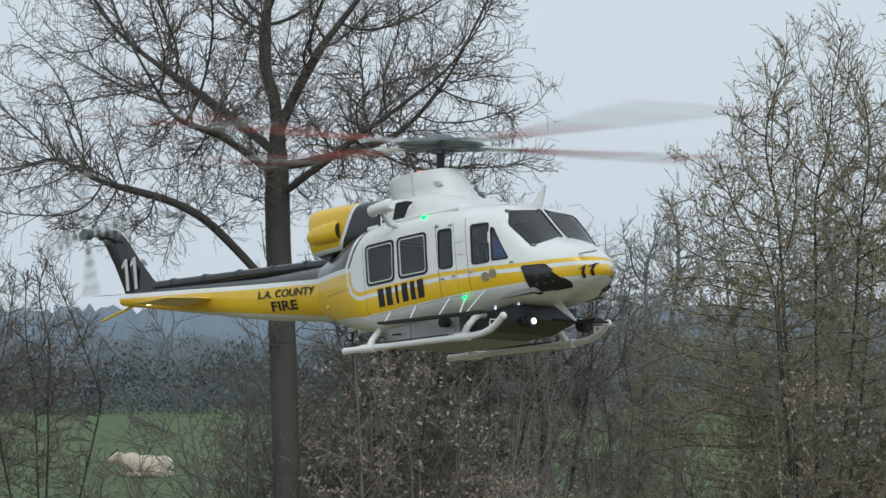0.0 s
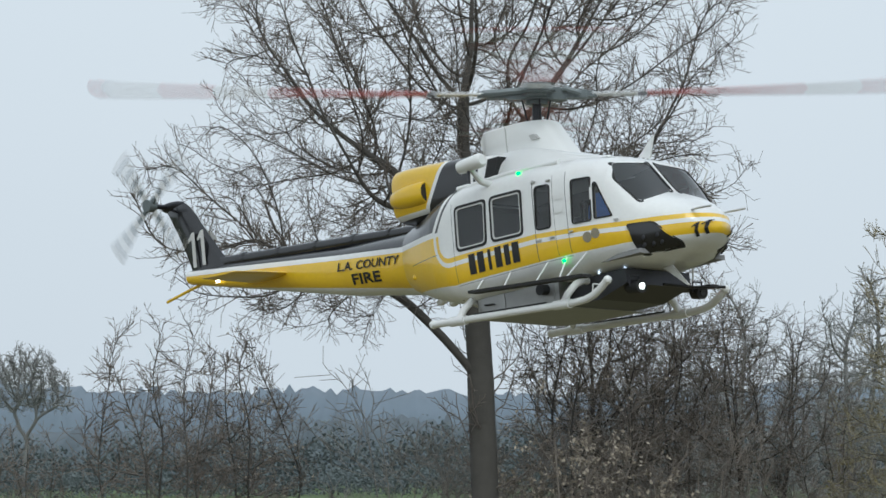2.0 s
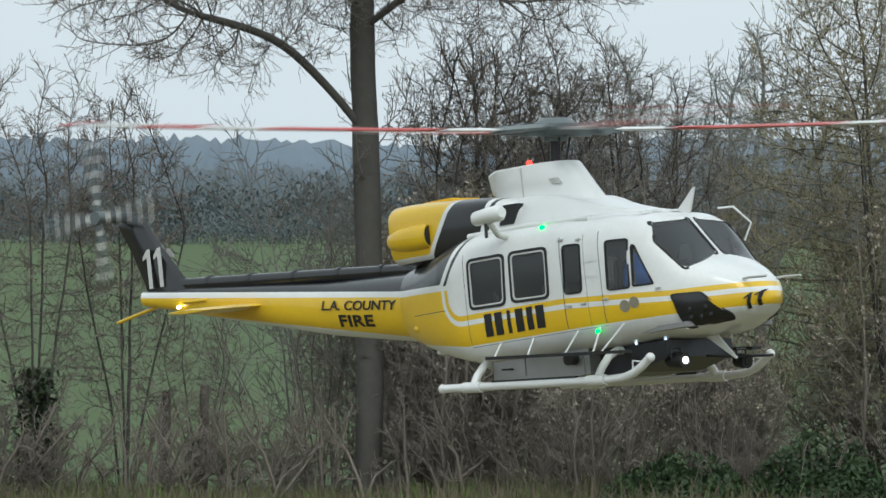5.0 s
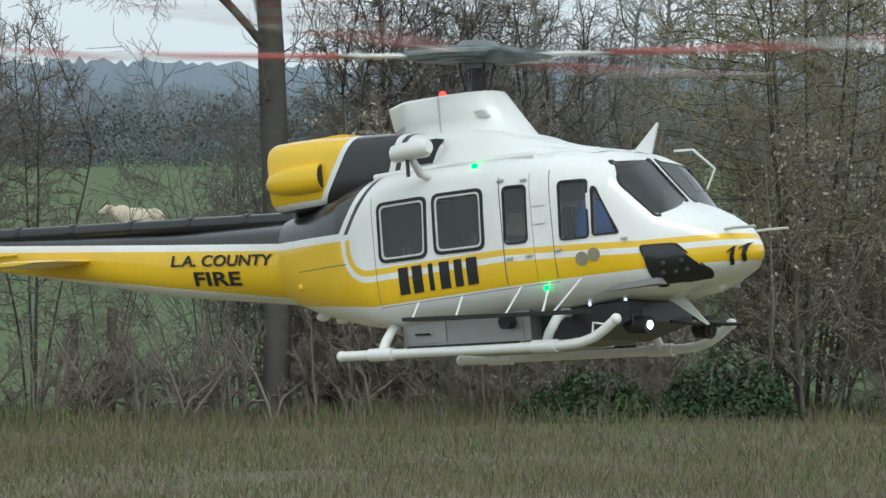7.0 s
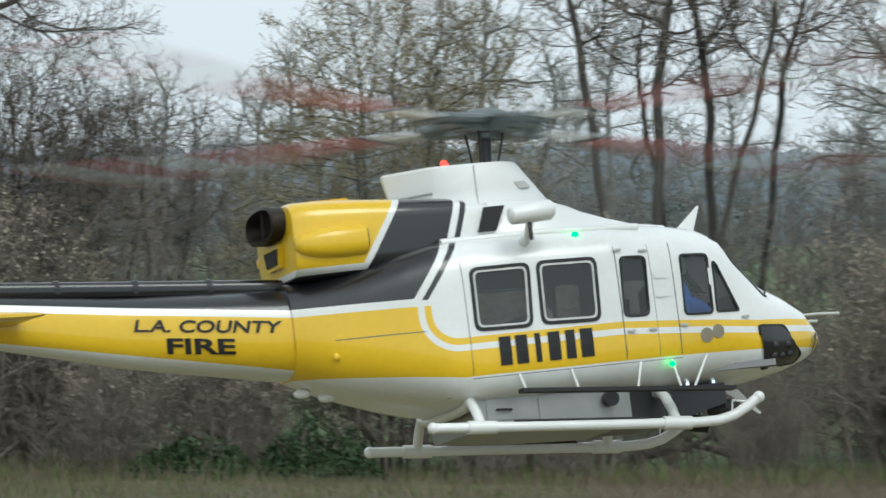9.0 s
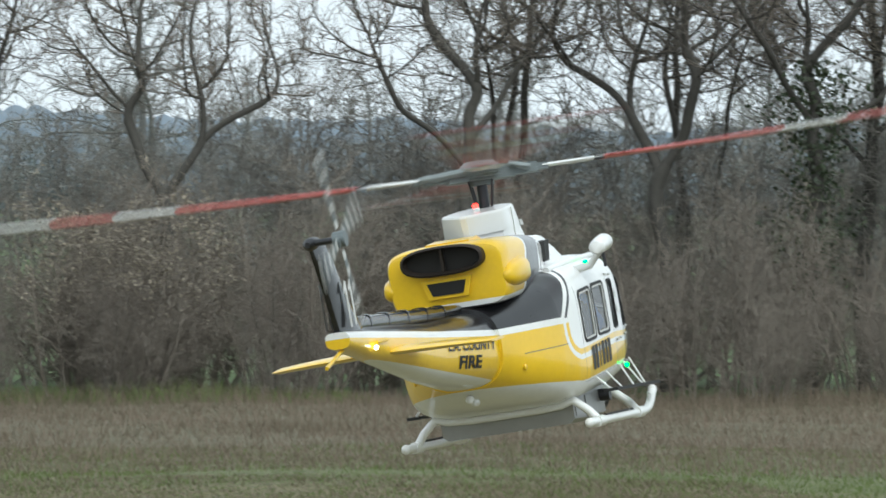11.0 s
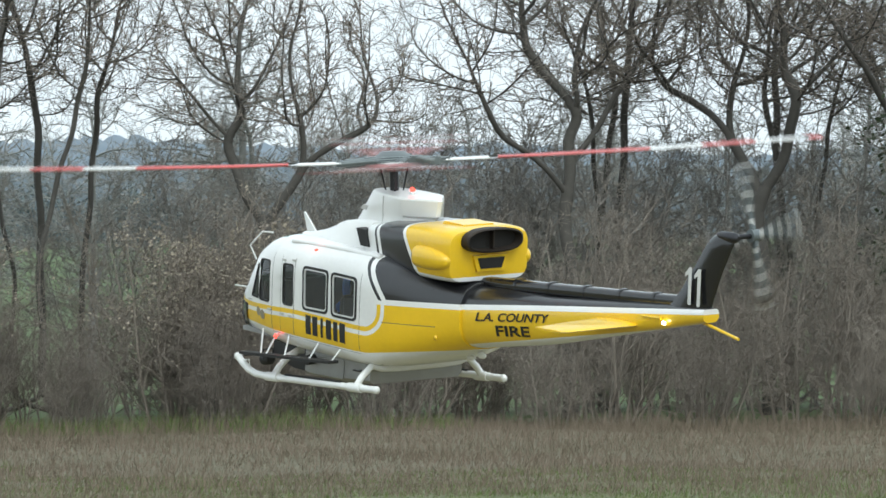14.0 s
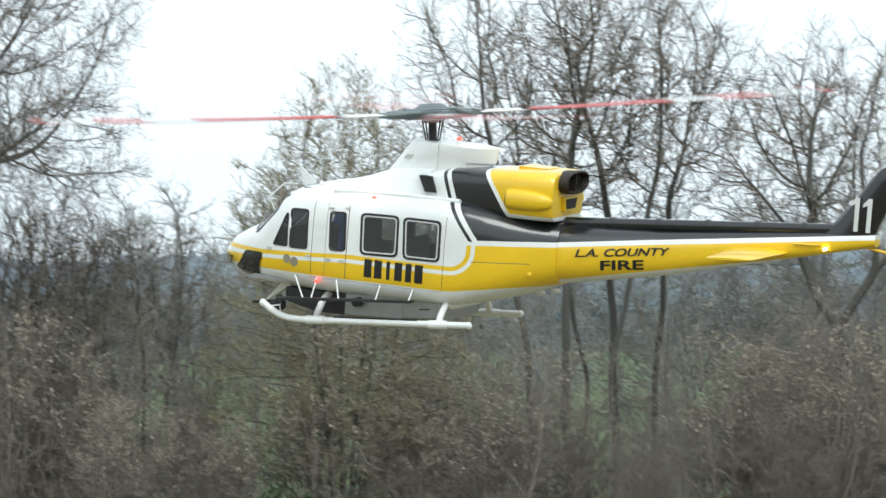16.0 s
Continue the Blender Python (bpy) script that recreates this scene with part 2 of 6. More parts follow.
M_LENS_G = material("green_tinted_roof_glass", (0.03, 0.12, 0.09), 0.15, size=30, coat=0.5)
M_DOLL = material("blue_cloth", (0.08, 0.26, 0.85), 0.8, size=60)
M_GREY = material("light_grey_plastic", (0.55, 0.55, 0.53), 0.5, size=40, vary=0.08)
M_PRINT = material("black_print", (0.012, 0.012, 0.012), 0.5, size=50)
M_PRINT_W = material("white_print", (0.72, 0.72, 0.7), 0.5, size=50)
M_BADGE = material("printed_badge", (0.42, 0.3, 0.2), 0.5, size=180, vary=0.45, color2=(0.1, 0.16, 0.12))
M_BARK = material("grey_brown_bark", (0.105, 0.097, 0.085), 0.95, size=14, vary=0.3, bump=0.8, color2=(0.05, 0.047, 0.041), objvary=0.2)
M_TWIG = material("brown_twigs", (0.225, 0.192, 0.162), 0.95, size=5, island=0.8, color2=(0.15, 0.128, 0.108), objvary=0.2)
M_LICHEN = material("lichened_twigs", (0.403, 0.354, 0.226), 0.95, size=4, island=0.9, color2=(0.207, 0.183, 0.122), objvary=0.2)
M_BRUSH = material("brown_brushwood", (0.25, 0.215, 0.178), 0.95, size=3, island=0.7, color2=(0.175, 0.152, 0.127), objvary=0.18)
# Far bark and twigs lightened to grey, painting in the haze before them.
M_FARBARK = material("haze_grey_far_bark", (0.27, 0.27, 0.26), 0.95, size=6, vary=0.2, objvary=0.15)
M_FARTWIG = material("haze_grey_far_twigs", (0.36, 0.35, 0.33), 0.95, size=3, island=0.8, color2=(0.24, 0.24, 0.24), objvary=0.15)
M_THICKET = material("grey_thicket_stems", (0.26, 0.24, 0.212), 0.95, size=3, island=0.7, color2=(0.18, 0.168, 0.152), objvary=0.15)
M_CATKIN = material("pale_catkins", (0.42, 0.365, 0.285), 0.9, size=8, island=0.9, color2=(0.29, 0.25, 0.195))
M_BUD = material("yellow_green_buds", (0.2, 0.17, 0.06), 0.9, size=8, island=0.9, color2=(0.1, 0.09, 0.035))
M_LEAF = material("dark_green_leaves", (0.028, 0.06, 0.022), 0.7, size=6, island=0.9, color2=(0.042, 0.072, 0.025))
M_IVY = material("ivy_leaves", (0.02, 0.038, 0.014), 0.5, size=6, island=0.9, color2=(0.04, 0.05, 0.02))
M_GRASS = material("dry_meadow_grass", (0.2, 0.15, 0.115), 0.9, size=0.9, island=0.9, color2=(0.1, 0.088, 0.055), size2=0.25)
M_GREENGRASS = material("fresh_grass", (0.07, 0.12, 0.025), 0.9, size=1.5, island=0.8, color2=(0.13, 0.15, 0.05), size2=0.3)
M_WOOD = material("weathered_wood", (0.14, 0.12, 0.1), 0.9, size=30, bump=0.4)
M_COW = material("cream_hide", (0.62, 0.54, 0.43), 0.9, size=6, vary=0.12, color2=(0.48, 0.39, 0.3), size2=1.6)


# ---------------- mesh helpers ----------------
def mesh_np(name, verts, faces, mat, smooth_faces=False, index=None):
    """A mesh from numpy arrays; faces are all of one size, -1 pads triangles."""
    me = bpy.data.meshes.new(name)
    verts, faces = np.asarray(verts, np.float32), np.asarray(faces, np.int32)
    k = faces.shape[1]
    me.vertices.add(len(verts))
    me.vertices.foreach_set("co", verts.ravel())
    me.loops.add(faces.size)
    me.loops.foreach_set("vertex_index", faces.ravel())
    me.polygons.add(len(faces))
    me.polygons.foreach_set("loop_start", np.arange(0, faces.size, k, dtype=np.int32))
    for m in (mat if isinstance(mat, (list, tuple)) else [mat]):
        me.materials.append(m)
    if index is not None:
        me.polygons.foreach_set("material_index", np.asarray(index, np.int32))
    if smooth_faces:
        me.polygons.foreach_set("use_smooth", np.ones(len(faces), bool))
    me.update(calc_edges=True)
    me.validate()
    return me


def part(name, bm, mat, parent=None, label="", sharp=None, facing=None):
    """Links a bmesh as one mesh object under a thing or a part."""
    me = bpy.data.meshes.new(name)
    bmesh.ops.recalc_face_normals(bm, faces=bm.faces)
    if facing is not None and sum(f.normal.dot(Vector(facing)) for f in bm.faces) < 0:
        bmesh.ops.reverse_faces(bm, faces=bm.faces)
    if sharp is not None:
        for f in bm.faces:
            f.smooth = True
        for e in bm.edges:
            if len(e.link_faces) == 2 and e.calc_face_angle(0) > radians(sharp):
                e.smooth = False
    bm.to_mesh(me)
    bm.free()
    for m in (mat if isinstance(mat, (list, tuple)) else [mat]):
        me.materials.append(m)
    ob = new(name, me)
    ob.parent = parent
    if label:
        ob["label"] = label
    return ob


def tubes(P, R, sides):
    """Tapered tubes along polylines P (n, k, 3) with radii R (n, k)."""
    n, k, _ = P.shape
    d = P[:, -1] - P[:, 0]
    d /= np.linalg.norm(d, axis=1, keepdims=True) + 1e-9
    ref = np.where(np.abs(d[:, 2:3]) > 0.8, np.array([[1.0, 0, 0]]), np.array([[0, 0, 1.0]]))
    a = np.cross(d, ref)
    a /= np.linalg.norm(a, axis=1, keepdims=True) + 1e-9
    b = np.cross(d, a)
    ang = np.arange(sides) * 2 * np.pi / sides
    ring = np.cos(ang)[None, :, None] * a[:, None] + np.sin(ang)[None, :, None] * b[:, None]
    V = P[:, :, None] + R[:, :, None, None] * ring[:, None]
    V = V.reshape(-1, 3)
    base = np.arange(n)[:, None, None] * k * sides
    i, j = np.arange(k - 1)[None, :, None] * sides, np.arange(sides)[None, None]
    j2 = (j + 1) % sides
    F = np.stack([base + i + j, base + i + j2, base + i + sides + j2, base + i + sides + j], -1).reshape(-1, 4)
    return V, F


def joined(pieces):
    V, F, o = [], [], 0
    for v, f in pieces:
        V.append(v)
        F.append(f + o)
        o += len(v)
    return np.concatenate(V), np.concatenate(F)


def unit(v):
    return v / (np.linalg.norm(v, axis=-1, keepdims=True) + 1e-9)


def sprout(rng, P, R, L, count, lo, hi, spread, ratio, k, wig, up, thin, tip, outward=0.0):
    """A generation of branches growing from polylines P."""
    n, kp, _ = P.shape
    N = n * count
    par = np.repeat(np.arange(n), count)
    u = lo + (hi - lo) * ((np.tile(np.arange(count), n) + rng.random(N)) / count)
    s = u * (kp - 1)
    i = np.minimum(s.astype(int), kp - 2)
    f = (s - i)[:, None]
    start = P[par, i] * (1 - f) + P[par, i + 1] * f
    rad = R[par, i] * (1 - f[:, 0]) + R[par, i + 1] * f[:, 0]
    tan = unit(P[par, i + 1] - P[par, i])
    side = rng.normal(size=(N, 3))
    side = unit(side - (side * tan).sum(1, keepdims=True) * tan)
    a = np.radians(spread * (0.65 + 0.7 * rng.random(N)))[:, None]
    way = unit(np.cos(a) * tan + np.sin(a) * side)
    length = L[par] * ratio * (1.0 - 0.45 * u) * (0.6 + 0.8 * rng.random(N))
    step = (length / (k - 1))[:, None]
    pts = [start]
    for q in range(k - 1):
        way = unit(way + rng.normal(size=(N, 3)) * wig + np.array([0, 0, up]))
        pts.append(pts[-1] + way * step)
    Q = np.stack(pts, 1)
    r0 = np.maximum(rad * thin, tip)
    RR = r0[:, None] * np.linspace(1, 0.45, k)[None] 
    RR = np.maximum(RR, tip * 0.8)
    return Q, RR, length


def trunk_line(points, radii, k=9, wobble=0.028):
    p = np.array(points, float)
    t = np.linspace(0, len(p) - 1, k)
    i = np.minimum(t.astype(int), len(p) - 2)
    f = (t - i)[:, None]
    e = np.concatenate([[2 * p[0] - p[1]], p, [2 * p[-1] - p[-2]]])
    a, b, c, d = e[i], e[i + 1], e[i + 2], e[i + 3]
    q = 0.5 * (2 * b + (c - a) * f + (2 * a - 5 * b + 4 * c - d) * f ** 2 + (3 * b - a - 3 * c + d) * f ** 3)
    wob = np.random.default_rng(int(abs(p.sum()) * 1e4) % 99991).normal(size=q.shape) * (wobble * min(1.0, np.linalg.norm(p[-1] - p[0]) / 2))
    wob[0] = 0
    q = q + wob
    r = np.array(radii, float)
    return q, r[i] * (1 - f[:, 0]) + r[i + 1] * f[:, 0]


def grow(seed, stems, gens, sides=(8, 6, 4, 3, 3, 3)):
    """Stems and their generations of branches: (wood pieces, twig pieces, twig polylines)."""
    rng = np.random.default_rng(seed)
    P = np.stack([q for q, _ in stems])
    R = np.stack([r for _, r in stems])
    L = np.linalg.norm(np.diff(P, axis=1), axis=2).sum(1)
    wood, twig = [tubes(P, R, sides[0])], []
    last = P
    for g, spec in enumerate(gens):
        P, R, L = sprout(rng, P, R, L, *spec)
        (wood if g < 2 else twig).append(tubes(P, R, sides[min(g + 1, 5)]))
        last = P
    return wood, twig, last, rng


def flakes(rng, centres, size, stretch=1.0):
    """Small bent leaves or catkins at the given places: two triangles each."""
    n = len(centres)
    a, b = unit(rng.normal(size=(n, 3))), rng.normal(size=(n, 3))
    b = unit(np.cross(a, b))
    s = size * (0.6 + 0.8 * rng.random(n))[:, None]
    V = np.stack([centres - a * s * stretch, centres + b * s * 0.6, centres + a * s * stretch, centres - b * s * 0.6], 1)
    return V.reshape(-1, 3), np.arange(4 * n).reshape(-1, 4)


def along(rng, P, n, jitter):
    """n random places along polylines P."""
    i, s = rng.integers(0, len(P), n), rng.random(n) * (P.shape[1] - 1)
    q = np.minimum(s.astype(int), P.shape[1] - 2)
    f = (s - q)[:, None]
    return P[i, q] * (1 - f) + P[i, q + 1] * f + rng.normal(size=(n, 3)) * jitter


def tree_thing(name, grown, twig_mat, extra=(), bark=None):
    """trunk and crown meshes under one Empty; extra: (part name, verts, faces, material)."""
    wood, twig, last, rng = grown
    top = new(name)
    t = new("trunk", mesh_np("trunk", *joined(wood), bark or M_BARK, True))
    c = new("crown", mesh_np("crown", *joined(twig), twig_mat))
    t.parent = c.parent = top
    for pname, v, f, mat in extra:
        o = new(pname, mesh_np(pname, v, f, mat))
        o.parent = top
        o["kind"] = "stuff"
    return top


# ---------------- ground ----------------
def ground_material():
    m = material("meadow_and_pasture", (0.15, 0.118, 0.086), 0.95, size=1.4, vary=0.3, bump=0.5, color2=(0.075, 0.082, 0.036), size2=0.25)
    n, l = m.node_tree.nodes, m.node_tree.links
    b = n["Principled BSDF"]
    dry = b.inputs["Base Color"].links[0].from_socket
    tc, sep = n.new("ShaderNodeTexCoord"), n.new("ShaderNodeSeparateXYZ")
    l.new(tc.outputs["Object"], sep.inputs[0])
    edge, lush = n.new("ShaderNodeTexNoise"), n.new("ShaderNodeTexNoise")
    edge.inputs["Scale"].default_value, lush.inputs["Scale"].default_value = 0.5, 0.12
    for t in (edge, lush):
        l.new(tc.outputs["Object"], t.inputs["Vector"])
    s = Sums(m.node_tree)
    fac = n.new("ShaderNodeMapRange")
    l.new(s.add(sep.outputs[1], s.mul(edge.outputs[0], 3.0)), fac.inputs["Value"])
    fac.inputs["From Min"].default_value, fac.inputs["From Max"].default_value = 62.0, 65.5
    green = n.new("ShaderNodeMix")
    green.data_type = "RGBA"
    green.inputs["A"].default_value, green.inputs["B"].default_value = (0.052, 0.088, 0.022, 1), (0.076, 0.115, 0.031, 1)
    l.new(lush.outputs[0], green.inputs["Factor"])
    mix = n.new("ShaderNodeMix")
    mix.data_type = "RGBA"
    l.new(fac.outputs[0], mix.inputs["Factor"])
    speck = n.new("ShaderNodeTexNoise")
    speck.inputs["Scale"].default_value, speck.inputs["Detail"].default_value = 3.5, 5
    l.new(tc.outputs["Object"], speck.inputs["Vector"])
    wavy = s.add(sep.outputs[1], s.add(s.mul(s.sub(lush.outputs[0], 0.5), 3.0), s.mul(s.sub(speck.outputs[0], 0.5), 6.0)))
    cut = n.new("ShaderNodeMix")
    cut.data_type = "RGBA"
    cut.inputs["B"].default_value = (0.135, 0.118, 0.05, 1)
    l.new(dry, cut.inputs["A"])
    l.new(s.mul(s.lt(wavy, 35.2), s.op("MULTIPLY_ADD", speck.outputs[0], 1.6, -0.15)), cut.inputs["Factor"])
    strip = n.new("ShaderNodeMix")
    strip.data_type = "RGBA"
    strip.inputs["B"].default_value = (0.085, 0.11, 0.025, 1)
    l.new(cut.outputs["Result"], strip.inputs["A"])
    near = n.new("ShaderNodeMapRange")
    near.inputs["From Min"].default_value, near.inputs["From Max"].default_value = 43.0, 37.0
    near.inputs["To Max"].default_value = 0.6
    l.new(wavy, near.inputs["Value"])
    l.new(s.mul(s.gt(wavy, 35.2), near.outputs[0]), strip.inputs["Factor"])
    l.new(strip.outputs["Result"], mix.inputs["A"])
    l.new(green.outputs["Result"], mix.inputs["B"])
    tuft = n.new("ShaderNodeTexNoise")
    tuft.inputs["Scale"].default_value, tuft.inputs["Detail"].default_value, tuft.inputs["Roughness"].default_value = 9.0, 6, 0.7
    l.new(tc.outputs["Object"], tuft.inputs["Vector"])
    tone = n.new("ShaderNodeMapRange")
    tone.inputs["From Min"].default_value, tone.inputs["From Max"].default_value = 0.32, 0.68
    tone.inputs["To Min"].default_value, tone.inputs["To Max"].default_value = 0.45, 1.55
    l.new(tuft.outputs[0], tone.inputs["Value"])
    mottle = n.new("ShaderNodeHueSaturation")
    l.new(tone.outputs[0], mottle.inputs["Value"])
    l.new(mix.outputs["Result"], mottle.inputs["Color"])
    l.new(mottle.outputs[0], b.inputs["Base Color"])
    return m


def build_ground():
    xs = np.concatenate([[-2500, -800, -250, -80], np.linspace(-30, 50, 81), [90, 260, 800, 2500]])
    ys = np.concatenate([[-2500, -400, -60], np.linspace(-24, 72, 97), [90, 130, 215, 300, 420, 600, 1200, 3500]])
    X, Y = np.meshgrid(xs, ys)
    rng = np.random.default_rng(3)
    Z = 0.03 * np.sin(X * 0.7 + 1.3 * np.sin(Y * 0.4)) + rng.normal(size=X.shape) * 0.008
    Z = np.where((Y > 26) & (Y < 80) & (np.abs(X) < 60), Z, 0)
    Z = Z + np.interp(Y, [215, 420, 600, 1200, 3500], [0, 1.5, 1.9, 2.1, 2.1])
    nx, ny = len(xs), len(ys)
    i, j = np.meshgrid(np.arange(nx - 1), np.arange(ny - 1))
    a = (j * nx + i).ravel()
    F = np.stack([a, a + 1, a + nx + 1, a + nx], 1)
    g = new("ground", mesh_np("ground", np.stack([X, Y, Z], -1).reshape(-1, 3), F, ground_material(), True))
    tagged(g, "dry meadow giving way to green pasture beyond the hedge", "ground", kind="structure")


build_ground()


def grass_blades(name, n, xr, yr, h, mat, seed, lean=0.35, width=0.006, clump=0.0):
    rng = np.random.default_rng(seed)
    x = xr[0] + (xr[1] - xr[0]) * rng.random(n)
    y = yr[0] + (yr[1] - yr[0]) * rng.random(n)
    patch = 0.55 + 0.45 * np.sin(x * 1.1 + 2 * np.sin(y * 0.35)) * np.sin(y * 0.8 + x * 0.3)
    hh = h * (0.45 + 0.8 * rng.random(n)) * (0.6 + 0.55 * patch)
    a = rng.random(n) * 2 * np.pi
    side = np.stack([np.cos(a), np.sin(a) * 0.4, np.zeros(n)], 1) * width
    bend = rng.normal(size=(n, 3)) * lean * hh[:, None]
    bend[:, 2] = 0
    p0 = np.stack([x, y, 0.03 * np.sin(x * 0.7 + 1.3 * np.sin(y * 0.4)) - 0.012], 1)
    up = np.stack([np.zeros(n), np.zeros(n), hh], 1)
    V = np.stack([p0 - side, p0 + side, p0 + up * 0.6 + bend * 0.4 + side * 0.7, p0 + up * 0.6 + bend * 0.4 - side * 0.7,
                  p0 + up + bend, p0 + up + bend + side * 0.1], 1).reshape(-1, 3)
    o = np.arange(n)[:, None] * 6
    F = np.concatenate([o + [[0, 1, 2, 3]], o + [[3, 2, 5, 4]]])
    ob = new(name, mesh_np(name, V, F, mat))
    return ob


tagged(grass_blades("dry_grass", 110000, (-4, 25), (38, 61.5), 0.13, M_GRASS, 11, 0.4, 0.004), "straw-coloured rough meadow grass, ankle high", "grass", kind="stuff")
tagged(grass_blades("dry_grass_fringe", 16000, (-5, 25), (58.6, 61.3), 0.24, M_GRASS, 12, 0.3, 0.004), "taller dry grass along the foot of the hedge", "grass", kind="stuff")
tagged(grass_blades("green_grass", 46000, (4, 16.5), (29, 45), 0.06, M_GREENGRASS, 13, 0.5, 0.004), "strip of fresh green grass beside the mown edge", "grass", kind="stuff")
tagged(grass_blades("green_grass", 26000, (-5, 7.2), (46, 59.5), 0.1, M_GREENGRASS, 15, 0.45, 0.004), "fresh green grass growing through the dry meadow", "grass", kind="stuff")
tagged(grass_blades("mown_grass", 44000, (4, 13.5), (27.5, 37), 0.055, M_GRASS, 16, 0.8, 0.004), "short dry mown grass stubble", "grass", kind="stuff")
tagged(grass_blades("green_verge", 6000, (-5, 14), (58.8, 61.2), 0.24, M_GREENGRASS, 14, 0.45, 0.006), "fresh green grass and weeds along the hedge foot", "grass", kind="stuff")


# ---------------- trees and hedge ----------------
def colony(seed, paths, hulls, n, step, reach, kill, up=0.06, wander=0.2, crook=0.0, most=150):
    """Limbs that grow from the given stems towards points scattered through the crown: (places, parents)."""
    rng = np.random.default_rng(seed)
    pos, par = np.zeros((60000, 3)), np.zeros(60000, int)
    N = 0
    for path in paths:
        p = np.array(path, float)
        k = max(4, int(np.linalg.norm(np.diff(p, axis=0), axis=1).sum() / step) + 1)
        q, _ = trunk_line(path, [1.0] * len(path), k, 0.006)
        i, ph = np.arange(k)[:, None], rng.random(4) * 6.28
        bend = np.concatenate([np.sin(i * 0.75 + ph[0]) + np.sin(i * 0.31 + ph[1]), np.sin(i * 0.6 + ph[2]) + np.sin(i * 0.27 + ph[3]), 0 * i], 1)
        q = q + crook * (bend - bend[0]) * np.minimum(i / 8, 1)
        root = -1 if N == 0 else int(np.argmin(((pos[:N] - q[0]) ** 2).sum(1)))
        for i, v in enumerate(q):
            if root >= 0 and i == 0:
                continue
            pos[N] = v
            par[N] = root if i == (1 if root >= 0 else 0) else N - 1
            N += 1
    vol = np.array([h[3] * h[4] * h[5] for h in hulls])
    P = []
    for h, m in zip(hulls, (n * vol / vol.sum()).astype(int)):
        d = unit(rng.normal(size=(m, 3))) * (rng.random(m) ** 0.42)[:, None]
        P.append(np.array(h[:3]) + d * np.array(h[3:]))
    P = np.concatenate(P)
    D = np.linalg.norm(P[:, None] - pos[None, :N], axis=2)
    near, dist = D.argmin(1), D.min(1)
    kids = np.bincount(np.maximum(par[:N], 0), minlength=60000)
    for _ in range(most):
        act = (dist < reach) & (kids[near] < 4)
        if not act.any() or N > 56000:
            break
        pull = np.zeros((N, 3))
        np.add.at(pull, near[act], unit(P[act] - pos[near[act]]))
        u = np.unique(near[act])
        ahead = unit(pos[u] - pos[np.maximum(par[u], 0)]) * (kids[u] == 0)[:, None]
        way = unit(unit(pull[u]) + 0.7 * ahead + np.array([0, 0, up]) + rng.normal(size=(len(u), 3)) * wander)
        q = pos[u] + way * step
        pos[N:N + len(u)], par[N:N + len(u)] = q, u
        kids[u] += 1
        D = np.linalg.norm(P[:, None] - q[None], axis=2)
        j = D.argmin(1)
        dj = D[np.arange(len(P)), j]
        near, dist = np.where(dj < dist, N + j, near), np.minimum(dist, dj)
        N += len(u)
        keep = dist > kill
        P, near, dist = P[keep], near[keep], dist[keep]
        if not len(P):
            break
    return pos[:N], par[:N]


def colony_tree(seed, paths, hulls, n, step, reach, kill, base, tip=0.005, twig=0.3, side=(2, 3), fine=1.0, up=0.06, wander=0.2, droop=0.1, bends=2, crook=0.0):
    """A bare tree: limbs by colony(), thickness by the number of tips that each bears, and two orders of twigs."""
    pos, par = colony(seed, paths, hulls, n, step, reach, kill, up, wander, crook)
    N = len(pos)
    has = np.bincount(par[par >= 0], minlength=N) > 0
    load = np.where(has, 0.0, 1.0)
    for i in range(N - 1, -1, -1):
        if par[i] >= 0:
            load[par[i]] += load[i]
    main = np.full(N, -1)
    for i in np.argsort(load):
        if par[i] >= 0:
            main[par[i]] = i
    inner = np.nonzero((par >= 0) & (main >= 0))[0]
    for _ in range(3):
        pos[inner] = 0.5 * pos[inner] + 0.25 * (pos[par[inner]] + pos[main[inner]])
    power = math.log(max(load[par < 0].max(), 2.0)) / math.log(base / tip)
    rad = tip * load ** (1 / power)
    e = np.nonzero(par >= 0)[0]
    seg = np.stack([pos[par[e]], pos[e]], 1)
    r0 = np.where(main[par[e]] == e, rad[par[e]], np.minimum(rad[par[e]], rad[e] * 1.2))
    R = np.stack([r0, rad[e]], 1)
    over = unit(seg[:, 1] - seg[:, 0]) * (R[:, 1:] * 0.35)
    seg[:, 1] += over
    foot = pos[par[e], 2] < 0.1
    R[foot, 0] *= 1.25
    thick = R[:, 1] > 0.016
    wood = [tubes(seg[thick], R[thick], 8), tubes(seg[~thick], R[~thick], 3)]
    rng = np.random.default_rng(seed + 900)
    outer = (load[e] <= 9) & (pos[e, 2] > 0.25)
    S, RS = seg[outer], R[outer]
    Q, RQ, L = sprout(rng, S, RS, np.full(len(S), twig), side[0], 0.0, 1.0, 48, 1.0, 3, 0.2, droop, 0.7, 0.0036 * fine)
    crown = [tubes(Q, RQ, 3)]
    Q2, RQ2, L2 = sprout(rng, Q, RQ, L, side[1], 0.1, 1.0, 46, 0.6, bends, 0.22, droop, 0.8, 0.0028 * fine)
    crown.append(tubes(Q2, RQ2, 3))
    return wood, crown, Q2, rng


